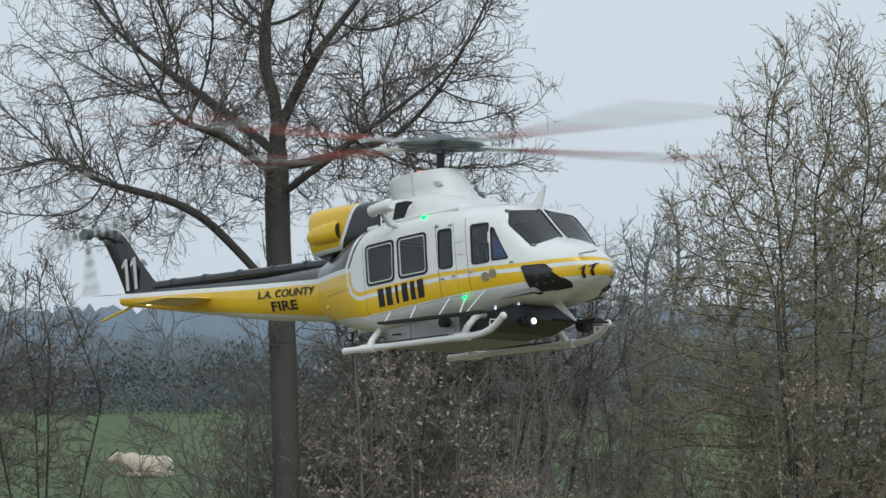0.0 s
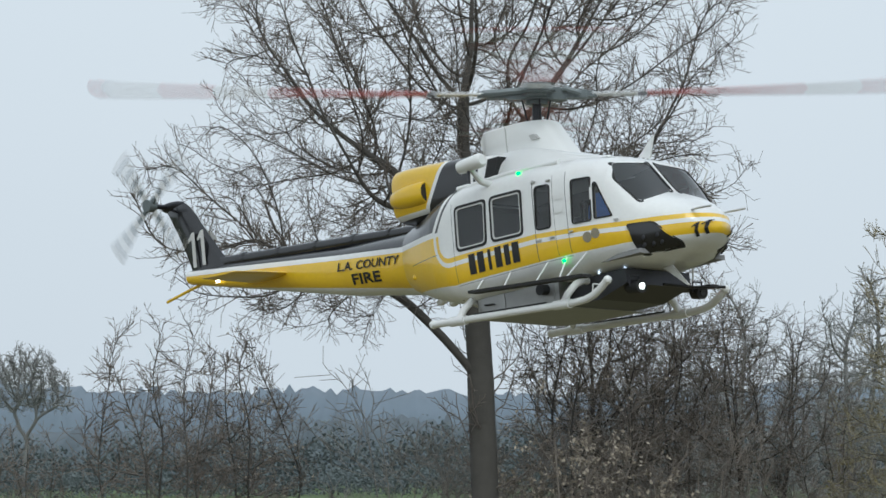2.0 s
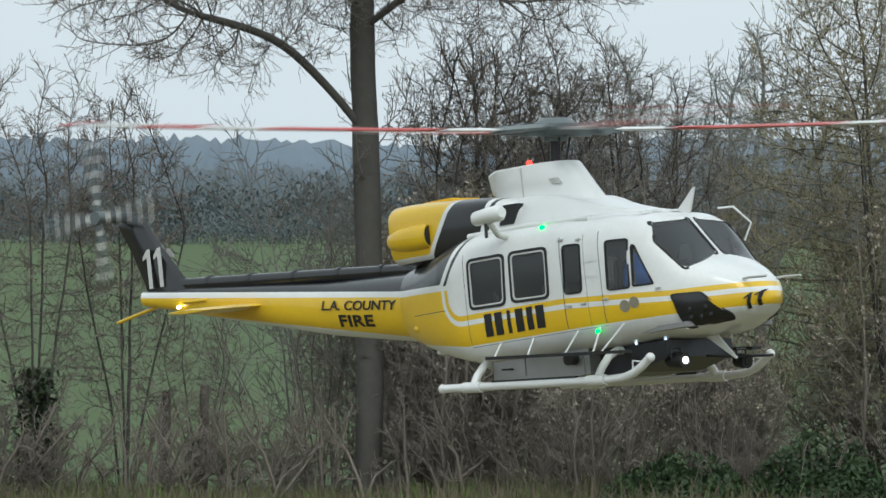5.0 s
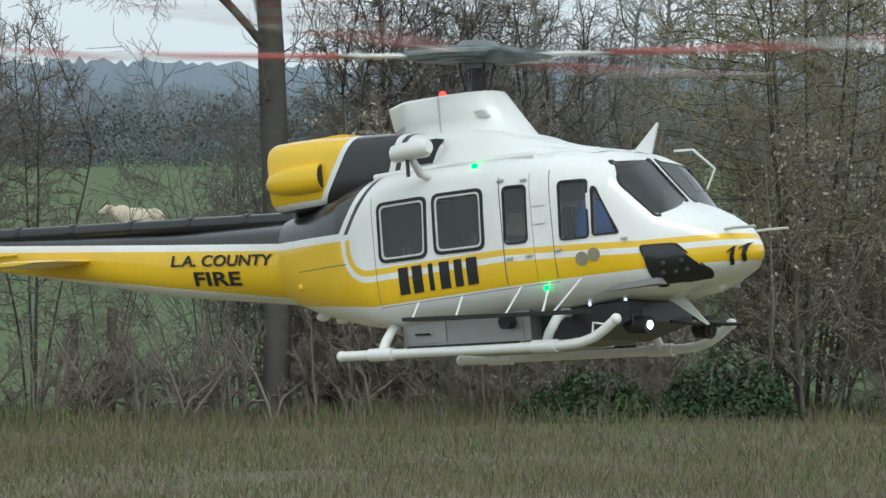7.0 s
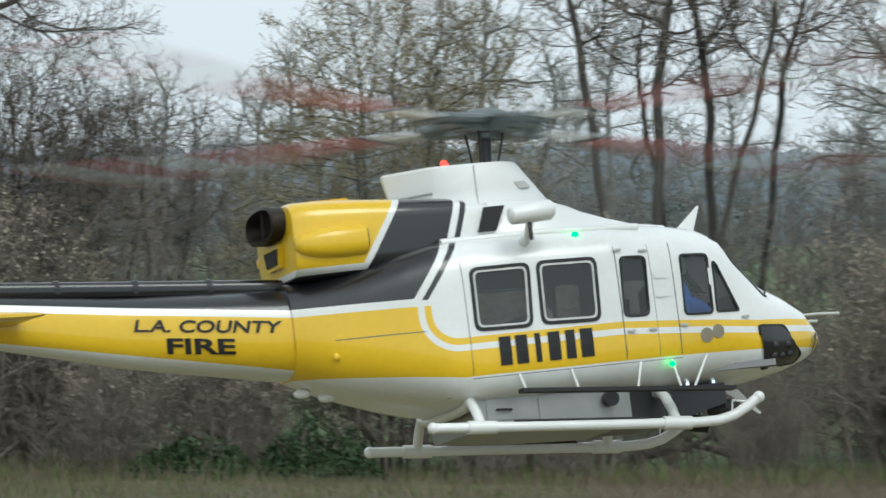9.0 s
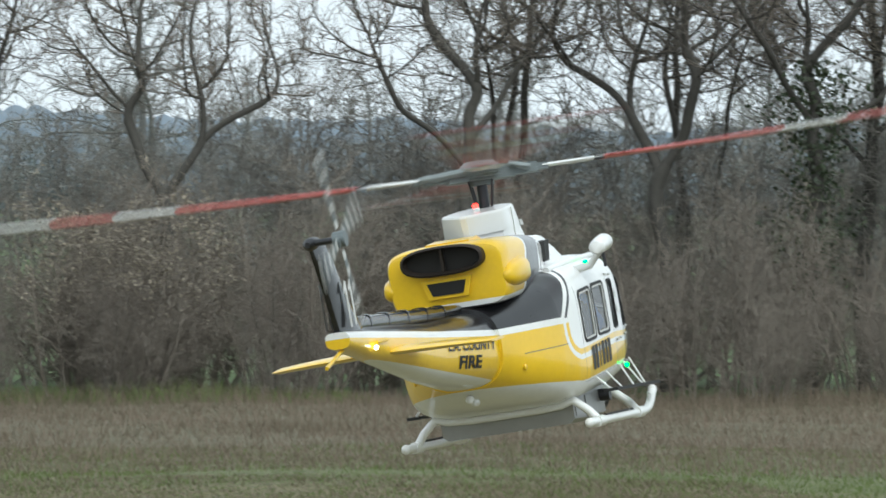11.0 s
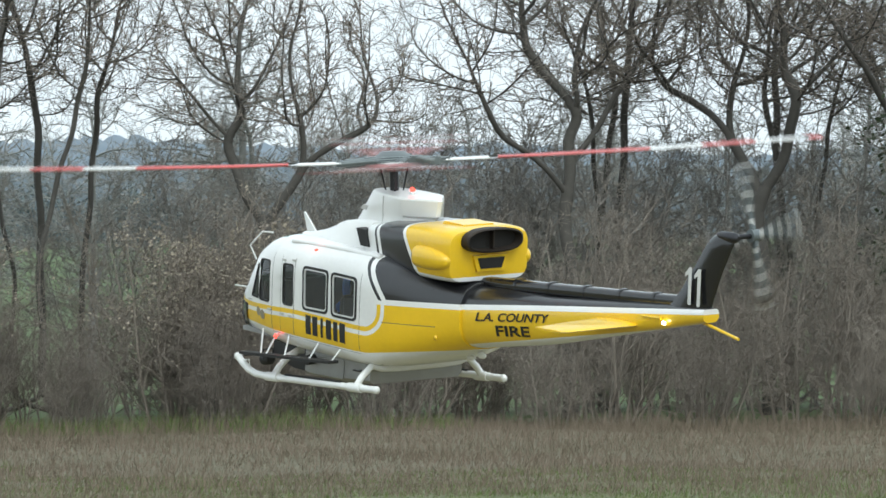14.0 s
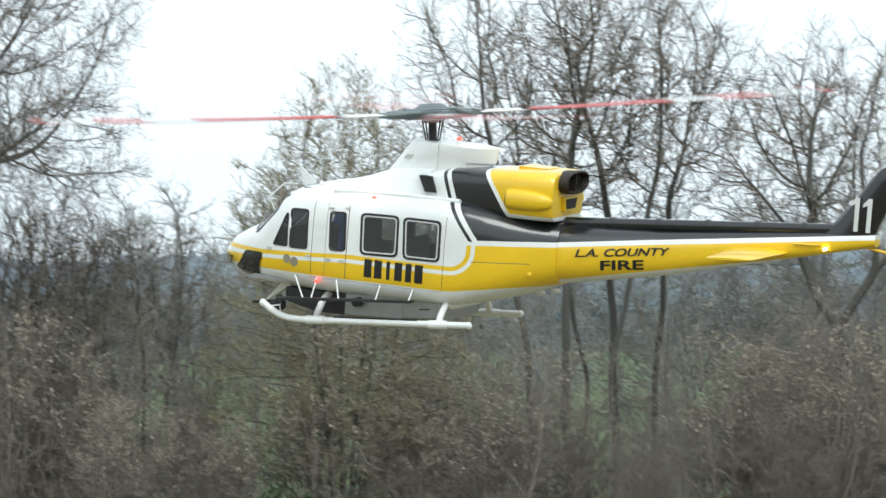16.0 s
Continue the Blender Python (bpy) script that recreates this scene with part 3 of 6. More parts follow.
def oak():
    """The large bare oak in the hedge line."""
    paths = [
        [(0, 0, -0.1), (0.02, 0, 1.4), (-0.02, 0, 2.9), (-0.06, 0, 4.0), (-0.06, 0, 4.9), (-0.16, 0.1, 5.4), (-0.14, 0.2, 5.9)],
        [(-0.06, 0, 4.75), (0.14, -0.1, 5.2), (0.38, -0.1, 5.6)],
        [(-0.05, 0, 3.3), (-0.45, -0.2, 3.75), (-0.85, -0.3, 4.1), (-1.5, -0.35, 4.3)],
        [(-0.05, 0, 4.6), (-0.5, 0.3, 4.95), (-0.95, 0.5, 5.3)],
        [(-0.05, 0, 4.35), (-0.5, -0.5, 4.7), (-0.95, -0.8, 4.85)],
        [(-0.05, 0, 4.45), (0.5, 0.4, 4.6), (1.0, 0.6, 4.75)],
        [(-0.05, 0, 4.2), (0.35, -0.3, 4.5), (0.75, -0.5, 4.8)],
    ]
    hulls = [(-0.35, 0, 4.95, 2.9, 1.9, 0.95), (-0.05, 0, 6.3, 2.55, 2.0, 1.75), (-1.45, -0.3, 4.2, 1.55, 1.0, 0.6), (-1.3, -0.3, 4.1, 1.3, 0.9, 0.5), (1.3, 0, 4.4, 1.2, 1.0, 0.5)]
    wood, twig, last, rng = colony_tree(5, paths, hulls, 2700, 0.1, 1.5, 0.18, 0.12, 0.0038, 0.3, (2, 3), 0.85, 0.12, 0.14, bends=3)
    shoots, sr = [], np.random.default_rng(58)
    for k in range(16):
        z, a = 1.0 + 2.6 * k / 16, sr.random() * 6.28
        x, y, w = math.cos(a), math.sin(a), 0.25 + 0.4 * sr.random()
        shoots.append(trunk_line([(x * 0.05, y * 0.05, z), (x * w * 0.45, y * w * 0.45, z + 0.08), (x * w * 0.8, y * w * 0.8, z + 0.25), (x * w, y * w, z + 0.55)],
                                 [0.009, 0.007, 0.005, 0.004], 10, 0.02))
    more = grow(59, shoots, [(6, 0.15, 1.0, 46, 0.5, 4, 0.24, 0.06, 0.6, 0.004), (4, 0.15, 1.0, 44, 0.55, 3, 0.22, 0.05, 0.7, 0.003)], (5, 4, 3, 3))
    twig += more[0] + more[1]
    ob = tree_thing("oak_tree", (wood, twig, last, rng), M_TWIG)
    ob.matrix_basis = pose(0.76, 60.5, 0)
    tagged(ob, "tall bare oak with a wide twiggy crown in the hedge line", "tree")


def cone_tree():
    """The dense many-stemmed field maple beside the oak."""
    rng = np.random.default_rng(21)
    paths = []
    for k in range(8):
        a, r = k * 0.8 + rng.random(), 0.25 + 0.9 * rng.random()
        h = 4.6 - 1.3 * r
        x, y = math.cos(a) * r, math.sin(a) * r
        paths.append([(x * 0.15, y * 0.15, -0.1), (x * 0.4, y * 0.4, h * 0.3), (x * 0.75, y * 0.75, h * 0.65), (x, y, h)])
    hulls = [(0, 0, 2.3, 1.75, 1.3, 2.0), (0, 0, 3.9, 1.45, 1.2, 1.35), (0.1, 0, 4.9, 0.8, 0.8, 0.95)]
    g = colony_tree(22, paths, hulls, 3200, 0.1, 1.0, 0.15, 0.034, 0.004, 0.27, (2, 3), 0.95, 0.25, 0.12, 0.25)
    v, f = flakes(g[3], along(g[3], g[2], 13000, 0.012), 0.012)
    ob = tree_thing("field_maple", g, M_LICHEN, [("bud_cover", v, f, M_BUD)])
    ob.matrix_basis = pose(5.5, 60.3, 0)
    tagged(ob, "dense bare many-stemmed field maple with lichened twigs and buds", "tree")


def wood_tree(kind, fine=1.0):
    """A crooked bare hedgerow tree of one of three habits, 6.5 to 7 m tall."""
    if kind == 0:      # low fork, two crooked limbs
        paths = [[(0, 0, -0.1), (-0.05, 0, 1.2), (0.0, 0, 2.4), (-0.3, 0.1, 3.1), (-0.42, 0.1, 3.7), (-0.3, 0.1, 4.1)],
                 [(0.0, 0, 2.45), (0.35, -0.1, 3.0), (0.5, -0.2, 3.5), (0.42, -0.2, 3.9)],
                 [(0.4, -0.1, 3.2), (0.95, -0.3, 3.6), (1.4, -0.3, 3.85)]]
        hulls = [(0.05, 0, 4.7, 2.15, 1.6, 1.2), (0.0, 0, 5.5, 1.6, 1.3, 0.9), (1.6, -0.2, 3.9, 0.8, 0.8, 0.5)]
        base = 0.09
    elif kind == 1:    # three slender stems, crowns high up
        paths = [[(-0.35, 0, -0.1), (-0.4, 0, 1.6), (-0.55, 0.1, 3.0), (-0.75, 0.2, 4.0)],
                 [(0.1, 0.2, -0.1), (0.12, 0.2, 1.8), (0.1, 0.3, 3.2), (0.25, 0.3, 4.3)],
                 [(0.65, -0.1, -0.1), (0.6, -0.1, 1.6), (0.85, -0.1, 2.9), (1.1, -0.2, 3.8)]]
        hulls = [(0.1, 0, 5.2, 1.95, 1.5, 1.35), (0.1, 0, 4.2, 1.5, 1.2, 0.7)]
        base = 0.065
    else:              # stout trunk with far-reaching bent limbs
        paths = [[(0, 0, -0.1), (0.05, 0, 1.6), (0.0, 0.05, 2.8), (0.2, 0.1, 3.5), (0.12, 0.1, 4.2)],
                 [(0.0, 0.05, 2.6), (-0.45, -0.1, 3.1), (-0.95, -0.2, 3.35), (-1.2, -0.2, 3.9)],
                 [(0.05, 0.05, 3.0), (0.5, 0.3, 3.5), (0.85, 0.4, 4.0)],
                 [(0.15, 0.1, 3.6), (-0.25, 0.4, 4.2), (-0.35, 0.5, 4.7)]]
        hulls = [(0, 0, 4.9, 2.5, 1.8, 1.2), (0.1, 0, 6.0, 1.9, 1.5, 1.0), (-1.7, -0.2, 3.9, 0.9, 0.8, 0.5)]
        base = 0.082
    return colony_tree(40 + 7 * kind, paths, hulls, 850, 0.13, 1.9, 0.22, base, 0.0055 * fine, 0.36, (2, 2), fine, 0.12, 0.3, crook=0.022 if kind == 1 else 0.045)


def place_wood():
    label = ("bare hedgerow tree with two crooked forked limbs", "slender bare hedgerow trees grown from one root", "stout bare hedgerow tree with far-reaching bent limbs")
    kinds = [tagged(tree_thing("hedgerow_tree", wood_tree(k), M_TWIG), label[k], "tree", "trees behind the hedge") for k in range(3)]
    # habit, x, y, scale, turn
    spots = [(0, 12.05, 64.0, 1.0, 0), (1, 8.65, 65.0, 1.18, 0), (2, 16.3, 65.0, 1.12, 10), (0, 18.9, 64.6, 1.15, 150), (2, 20.8, 64.4, 1.2, 190), (2, 22.1, 66.8, 1.15, 300), (1, 9.7, 66.5, 1.1, 150),
             (2, 23.3, 65.5, 1.1, 60), (1, 19.9, 67.5, 1.1, 60), (1, 17.3, 68.0, 1.1, 260),
             (0, 25.8, 65.0, 1.1, 40), (0, -5.8, 61.5, 0.86, 330), (1, 2.0, 62.6, 0.68, 80), (1, 3.2, 63.4, 0.62, 200)]
    used = set()
    for k, x, y, s, a in spots:
        m = pose(x, y, 0, 0, 0, a)
        ob = copy_thing(kinds[k], m) if k in used else kinds[k]
        ob.matrix_basis = m @ Matrix.Diagonal((s, s, s, 1))
        used.add(k)


def shrub(seed, height, width, twigs=10, catkins=0, mat=None, stems=16, name="shrub", leaf=None, coarse=1.0):
    rng = np.random.default_rng(seed)
    st = []
    for k in range(stems):
        a, r = rng.random() * 6.28, width * math.sqrt(rng.random())
        h = height * (0.6 + 0.45 * rng.random()) * (1 - 0.25 * (r / width) ** 2)
        x, y = math.cos(a) * r, math.sin(a) * r
        st.append(trunk_line([(x * 0.45, y * 0.45, -0.05), (x * 0.7 + rng.normal() * 0.06, y * 0.7, h * 0.45), (x + rng.normal() * 0.1, y, h)],
                             [0.017, 0.011, 0.005], 5))
    gens = [(twigs, 0.08, 1.0, 42, 0.42, 4, 0.18, 0.06, 0.6, 0.0042), (6, 0.1, 1.0, 48, 0.55, 3, 0.24, 0.04, 0.7, 0.003),
            (4, 0.15, 1.0, 45, 0.8, 2, 0.25, 0.03, 0.8, 0.0025)]
    gens = [(*h[:9], h[9] * coarse) for h in gens]
    g = grow(seed + 1, st, gens, (5, 3, 3, 3))
    extra = []
    if catkins:
        c = along(g[3], g[2], catkins * 2, 0.012)
        c = c[c[:, 2] + g[3].normal(size=len(c)) * 0.3 > height * 0.5]
        v, f = flakes(g[3], c, 0.015)
        extra.append(("catkin_cover", v, f, leaf or M_CATKIN))
    return tree_thing(name, g, mat or M_BRUSH, extra, mat or M_BRUSH)


def place_shrubs():
    rng = random.Random(8)
    lab = "bare brown thorn shrub with tangled twigs in the hedge"
    kinds = [tagged(shrub(60 + 5 * k, 2.5, 1.25, 9, mat=M_BRUSH, stems=15, name="thorn_shrub"), lab, "shrub", "hedge shrubs") for k in range(3)]
    spots = [(8.2 + 0.86 * k, 61.4 + (k % 3) * 1.3, (0.98 if k > 2 else 0.6) + 0.26 * rng.random()) for k in range(20)]
    spots += [(9.2 + 2.0 * k, 60.2 + 0.4 * rng.random(), 0.5 + 0.22 * rng.random()) for k in range(8)]
    spots += [(3.2, 61.2, 1.0), (4.1, 61.8, 0.8), (2.3, 61.6, 1.2), (6.9, 61.3, 0.95), (1.5, 61.3, 0.7), (7.5, 62.3, 1.1)]
    for k, (x, y, s) in enumerate(spots):
        m = pose(x, y, 0, 0, 0, rng.random() * 360)
        if k < 3:
            kinds[k].matrix_basis = m
            kinds[k].scale = (s, s, s)
        else:
            copy_thing(kinds[k % 3], m).scale = (s, s, s)
    rng2 = random.Random(5)
    tall = tagged(shrub(120, 4.3, 2.0, 8, mat=M_THICKET, stems=15, name="thicket", coarse=1.7), "tall dense thicket of bare grey-brown stems", "thicket", "thickets")
    spots = [(10.9 + 1.3 * k, 66.5 + 2.4 * ((k * 0.618) % 1), (0.78 if k < 3 else 0.93) + 0.28 * rng2.random()) for k in range(11)]
    spots += [(0.6, 62.4, 0.8), (1.8, 62.9, 0.86), (2.8, 63.4, 0.76), (7.4, 66.0, 0.85)]
    for k, (x, y, s) in enumerate(spots):
        m = pose(x, y, 0, 0, 0, rng2.random() * 360)
        (tall if k == 0 else copy_thing(tall, m)).matrix_basis = m @ Matrix.Diagonal((s, s, s, 1))
    low = tagged(shrub(90, 0.75, 0.8, 6, stems=12, name="bramble_patch"), "low tangle of brown brambles at the hedge foot", "shrub", "brambles")
    spots = [(-5.2 + 0.78 * k, 60.1 + 0.5 * rng.random(), 1.05 + 0.5 * rng.random()) for k in range(11)] + [(4.2, 59.6, 0.8), (6.2, 59.6, 0.9), (7.4, 59.7, 0.8)]
    for k, (x, y, s) in enumerate(spots):
        m = pose(x, y, 0, 0, 0, rng.random() * 360)
        (low if k == 0 else copy_thing(low, m)).matrix_basis = m @ Matrix.Diagonal((s, s, s, 1))
    will = tagged(shrub(70, 2.2, 1.0, 9, 5200, M_BRUSH, 15, "sallow_bush"), "sallow bush covered in pale silvery catkins", "bush", "flowering bushes")
    spots = [(2.75, 59.6, 0.85), (1.6, 60.9, 1.35), (6.3, 60.0, 0.8), (7.4, 60.4, 1.1), (10.6, 61.0, 1.2), (11.7, 61.4, 1.25), (5.4, 60.0, 1.25), (3.9, 59.8, 0.75)]
    for k, (x, y, s) in enumerate(spots):
        m = pose(x, y, 0, 0, 0, rng.random() * 360)
        (will if k == 0 else copy_thing(will, m)).matrix_basis = m @ Matrix.Diagonal((s, s, s, 1))


def sapling(seed, height, catkins=0):
    """A few slender stems from one root with an open airy crown."""
    rng = np.random.default_rng(seed)
    paths, h = [], height
    for k in range(4):
        a, r = k * 1.7 + rng.random(), 0.35 + 0.35 * rng.random()
        x, y = math.cos(a) * r, math.sin(a) * r
        paths.append([(x * 0.08, y * 0.08, -0.1), (x * 0.3, y * 0.3, h * 0.2), (x * 0.7, y * 0.7, h * 0.42), (x, y, h * 0.6)])
    hulls = [(0, 0, h * 0.62, 0.85, 0.6, h * 0.33), (0, 0, h * 0.32, 0.65, 0.5, h * 0.2)]
    g = colony_tree(seed + 1, paths, hulls, 620, 0.09, 0.9, 0.15, 0.026, 0.004, 0.26, (2, 3), 0.95, 0.14, 0.12, 0.15)
    extra = []
    if catkins:
        v, f = flakes(g[3], along(g[3], g[2], catkins, 0.012), 0.014)
        extra.append(("catkin_cover", v, f, M_CATKIN))
    return tree_thing("sapling", g, M_TWIG, extra)


def place_saplings():
    lab = "slender bare sapling in a gap of the hedge"
    a = tagged(sapling(31, 4.2), lab, "tree", "saplings")
    b = tagged(sapling(35, 4.0, 700), "slender sapling with a few pale catkins in the hedge gap", "tree", "saplings")
    a.matrix_basis, b.matrix_basis = pose(-2.2, 60.4, 0, 0, 0, 30), pose(-1.4, 60.8, 0, 0, 0, 80)
    for src, x, y, s, r in ((a, -3.4, 60.9, 0.75, 140), (b, -0.75, 61.0, 0.5, 10), (a, 0.35, 61.2, 0.5, 70), (a, 2.6, 62.8, 1.12, 200),
                            (b, 1.7, 62.0, 1.1, 300), (b, 13.0, 60.2, 0.55, 50), (a, 3.9, 63.0, 0.85, 15), (b, 10.9, 59.9, 0.42, 200)):
        copy_thing(src, pose(x, y, 0, 0, 0, r)).scale = (s, s, s)
    rng = np.random.default_rng(77)
    n = 1500
    z = 0.15 + 1.0 * rng.random(n)
    c = np.stack([-2.2 + rng.normal(size=n) * 0.09, 60.38 + rng.normal(size=n) * 0.09, z], 1)
    v, f = flakes(rng, c, 0.032)
    tagged(new("ivy", mesh_np("ivy", v, f, M_IVY)), "dark evergreen ivy clinging to a sapling stem", "ivy", kind="stuff")
    n = 2600
    z = 1.2 + 3.2 * rng.random(n)
    spread = 0.16 + 0.2 * np.sin(z * 2.1) ** 2
    c = np.stack([20.8 + rng.normal(size=n) * spread, 64.3 + rng.normal(size=n) * spread, z], 1)
    v, f = flakes(rng, c, 0.04)
    tagged(new("ivy", mesh_np("ivy", v, f, M_IVY)), "dark ivy climbing the trunk of a stout hedgerow tree", "ivy", kind="stuff")


def green_brambles():
    rng = np.random.default_rng(78)
    lab = "low mound of dark green bramble leaves at the hedge foot"
    for x, w, h in ((4.7, 0.75, 0.62), (3.5, 0.8, 0.42)):
        n = 5200
        a, r = rng.random(n) * 6.28, np.sqrt(rng.random(n))
        hh = h * (1 - r ** 2) * (0.75 + 0.35 * np.sin(3 * a + r * 5)) * rng.random(n) ** 0.4
        v, f = flakes(rng, np.stack([x + np.cos(a) * r * w, 59.3 + np.sin(a) * r * 0.5, 0.03 + hh], 1), 0.028, 1.1)
        top = tagged(new("bramble_bush"), lab, "bush", "green brambles")
        leaves = new("leaves", mesh_np("leaves", v, f, M_LEAF))
        leaves.parent, leaves["kind"] = top, "stuff"
        for k in range(9):
            b, q = rng.random() * 6.28, 0.5 + 0.6 * rng.random()
            dx, dy = math.cos(b) * w * q, math.sin(b) * 0.45 * q
            arc, thick = trunk_line([(x + dx * 0.2, 59.3 + dy * 0.2, -0.02), (x + dx * 0.55, 59.3 + dy * 0.55, h * 0.95), (x + dx, 59.3 + dy, h * 0.35)], [0.006, 0.005, 0.003], 8, 0.01)
            cane = new("cane", mesh_np("cane", *tubes(arc[None], thick[None], 4), M_BRUSH))
            cane.parent = top


def far_woods():
    """Bare woodland further back, behind the hedge."""
    rng = random.Random(19)
    lab = "bare woodland tree behind the hedge, haze painted in as grey"
    kinds = []
    for k in range(2):
        paths = [[(0, 0, -0.1), (0.05, 0, 2.2), (0.15 - 0.3 * k, 0.1, 4.5), (0.1, 0, 6.8)], [(0, 0, 2.0), (0.7, 0.2, 3.4), (1.2, 0.3, 5.0)], [(0, 0, 2.4), (-0.7, -0.2, 3.8), (-1.3, 0, 5.4)]]
        hulls = [(0, 0, 5.2, 2.3, 2.0, 2.4), (0, 0, 7.0, 1.4, 1.3, 1.4), (0.3 - k, 0, 3.2, 1.8, 1.5, 1.4)]
        g = colony_tree(150 + k, paths, hulls, 480, 0.26, 2.2, 0.4, 0.13, 0.013, 0.5, (3, 2), 2.3, 0.08, 0.2)
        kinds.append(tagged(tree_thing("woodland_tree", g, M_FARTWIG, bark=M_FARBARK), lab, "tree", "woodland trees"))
    spots = []
    for i in range(20):
        y = 74 + 44 * ((i * 0.618) % 1.0)
        x = 7.2 + 26.5 * (i + 0.5) / 20 * (y + 20) / 110
        spots.append((x, y, 0.54 + 0.22 * rng.random()))
    spots += [(4.3, 104, 0.6), (5.6, 110, 0.66), (6.6, 100, 0.62), (7.6, 108, 0.68)]
    for k, (x, y, s) in enumerate(spots):
        m = pose(x, y, 0, 0, 0, rng.random() * 360)
        ob = kinds[k] if k < 2 else copy_thing(kinds[k % 2], m)
        ob.matrix_basis = m @ Matrix.Diagonal((s, s, s, 1))


far_woods()
oak()
cone_tree()
place_wood()
place_shrubs()
place_saplings()
green_brambles()


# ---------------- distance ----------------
# Woodland tinted blue-grey so that the colour itself carries the haze.
M_FAR = material("woodland_in_painted_haze", (0.13, 0.155, 0.175), 1.0, size=0.05, vary=0.2, color2=(0.09, 0.115, 0.13), size2=0.012)
# The hills' pale blue is air haze put into the colour.
M_HAZE = material("hills_with_painted_haze", (0.19, 0.235, 0.28), 1.0, size=0.02, vary=0.1, size2=0.004)
# Hedge flecks paled towards blue-grey: distance haze mixed into their colour.
M_HAZED_HEDGE = material("far_hedge", (0.145, 0.17, 0.17), 1.0, size=0.3, vary=0.2, island=0.2, color2=(0.125, 0.147, 0.15))


def ridge(name, y, x0, x1, h, rough, seed, mat, label, depth=30.0):
    """A long wooded rise with an uneven top."""
    rng = np.random.default_rng(seed)
    n = 1500
    x = np.linspace(x0, x1, n)
    z = h + rough * (np.sin(x * 0.021 + seed) + 0.6 * np.sin(x * 0.063 + 2) + 0.5 * rng.normal(size=n))
    rows = [np.stack([x, np.full(n, y), np.full(n, -1.0)], 1), np.stack([x, np.full(n, y + 2), z * 0.7], 1),
            np.stack([x, np.full(n, y + depth * 0.5), z], 1), np.stack([x, np.full(n, y + depth), np.full(n, -1.0)], 1)]
    V = np.concatenate(rows)
    a = (np.arange(3)[:, None] * n + np.arange(n - 1)[None]).ravel()
    F = np.stack([a, a + 1, a + n + 1, a + n], 1)
    tagged(new(name, mesh_np(name, V, F, mat)), label, "hills", kind="structure")


ridge("backdrop_hills", 1500, -900, 1200, 24, 1.2, 4, M_HAZE, "wooded hills on the horizon, bluish haze put into their colour", 200)
ridge("backdrop_woods", 800, -500, 700, 10.0, 1.0, 5, M_FAR, "distant dark line of woodland, greyed blue with painted haze", 80)


def far_clumps():
    """Far hedges and copses as masses of small twig flecks."""
    rng = np.random.default_rng(91)
    lab = ("clipped far hedge across the pasture, haze put into its colour", "bare far copse of leafless trees")
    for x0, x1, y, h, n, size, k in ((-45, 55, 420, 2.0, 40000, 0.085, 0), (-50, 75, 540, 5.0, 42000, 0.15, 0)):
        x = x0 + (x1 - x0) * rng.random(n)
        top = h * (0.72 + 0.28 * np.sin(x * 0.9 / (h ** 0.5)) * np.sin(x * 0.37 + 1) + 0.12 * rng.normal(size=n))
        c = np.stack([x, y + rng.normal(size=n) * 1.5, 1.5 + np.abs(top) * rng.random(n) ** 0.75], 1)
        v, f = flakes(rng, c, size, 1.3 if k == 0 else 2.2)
        tagged(new("far_hedge" if k == 0 else "far_copse", mesh_np("far_clump", v, f, M_HAZED_HEDGE if k == 0 else M_FAR)), lab[k], "hedge", kind="stuff")


far_clumps()
# The lone tree shares the bark and twigs with haze in their colour.
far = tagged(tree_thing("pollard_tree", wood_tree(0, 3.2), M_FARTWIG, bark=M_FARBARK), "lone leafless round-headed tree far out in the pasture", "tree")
far.matrix_basis = pose(-23.8, 430, 1.5) @ Matrix.Diagonal((1.5, 1.5, 1.5, 1))


# ---------------- small things ----------------
def box(bm, x0, x1, y0, y1, z0, z1, bevel=0.0, mat=0):
    r = bmesh.ops.create_cube(bm, size=1.0, matrix=Matrix.Translation(((x0 + x1) / 2, (y0 + y1) / 2, (z0 + z1) / 2)) @ Matrix.Diagonal((x1 - x0, y1 - y0, z1 - z0, 1)))
    faces = {f for v in r["verts"] for f in v.link_faces}
    for f in faces:
        f.material_index = mat
    if bevel:
        bmesh.ops.bevel(bm, geom=list({e for v in r["verts"] for e in v.link_edges}), offset=bevel, segments=2, affect="EDGES")


def blob(bm, centre, radii, turn=0.0, segs=20, mat=0, power=1.0):
    m = Matrix.Translation(centre) @ Matrix.Rotation(turn, 4, "Y") @ Matrix.Diagonal((*radii, 1))
    r = bmesh.ops.create_uvsphere(bm, u_segments=segs, v_segments=segs // 2, radius=1.0, matrix=m)
    for v in r["verts"]:
        for f in v.link_faces:
            f.material_index = mat


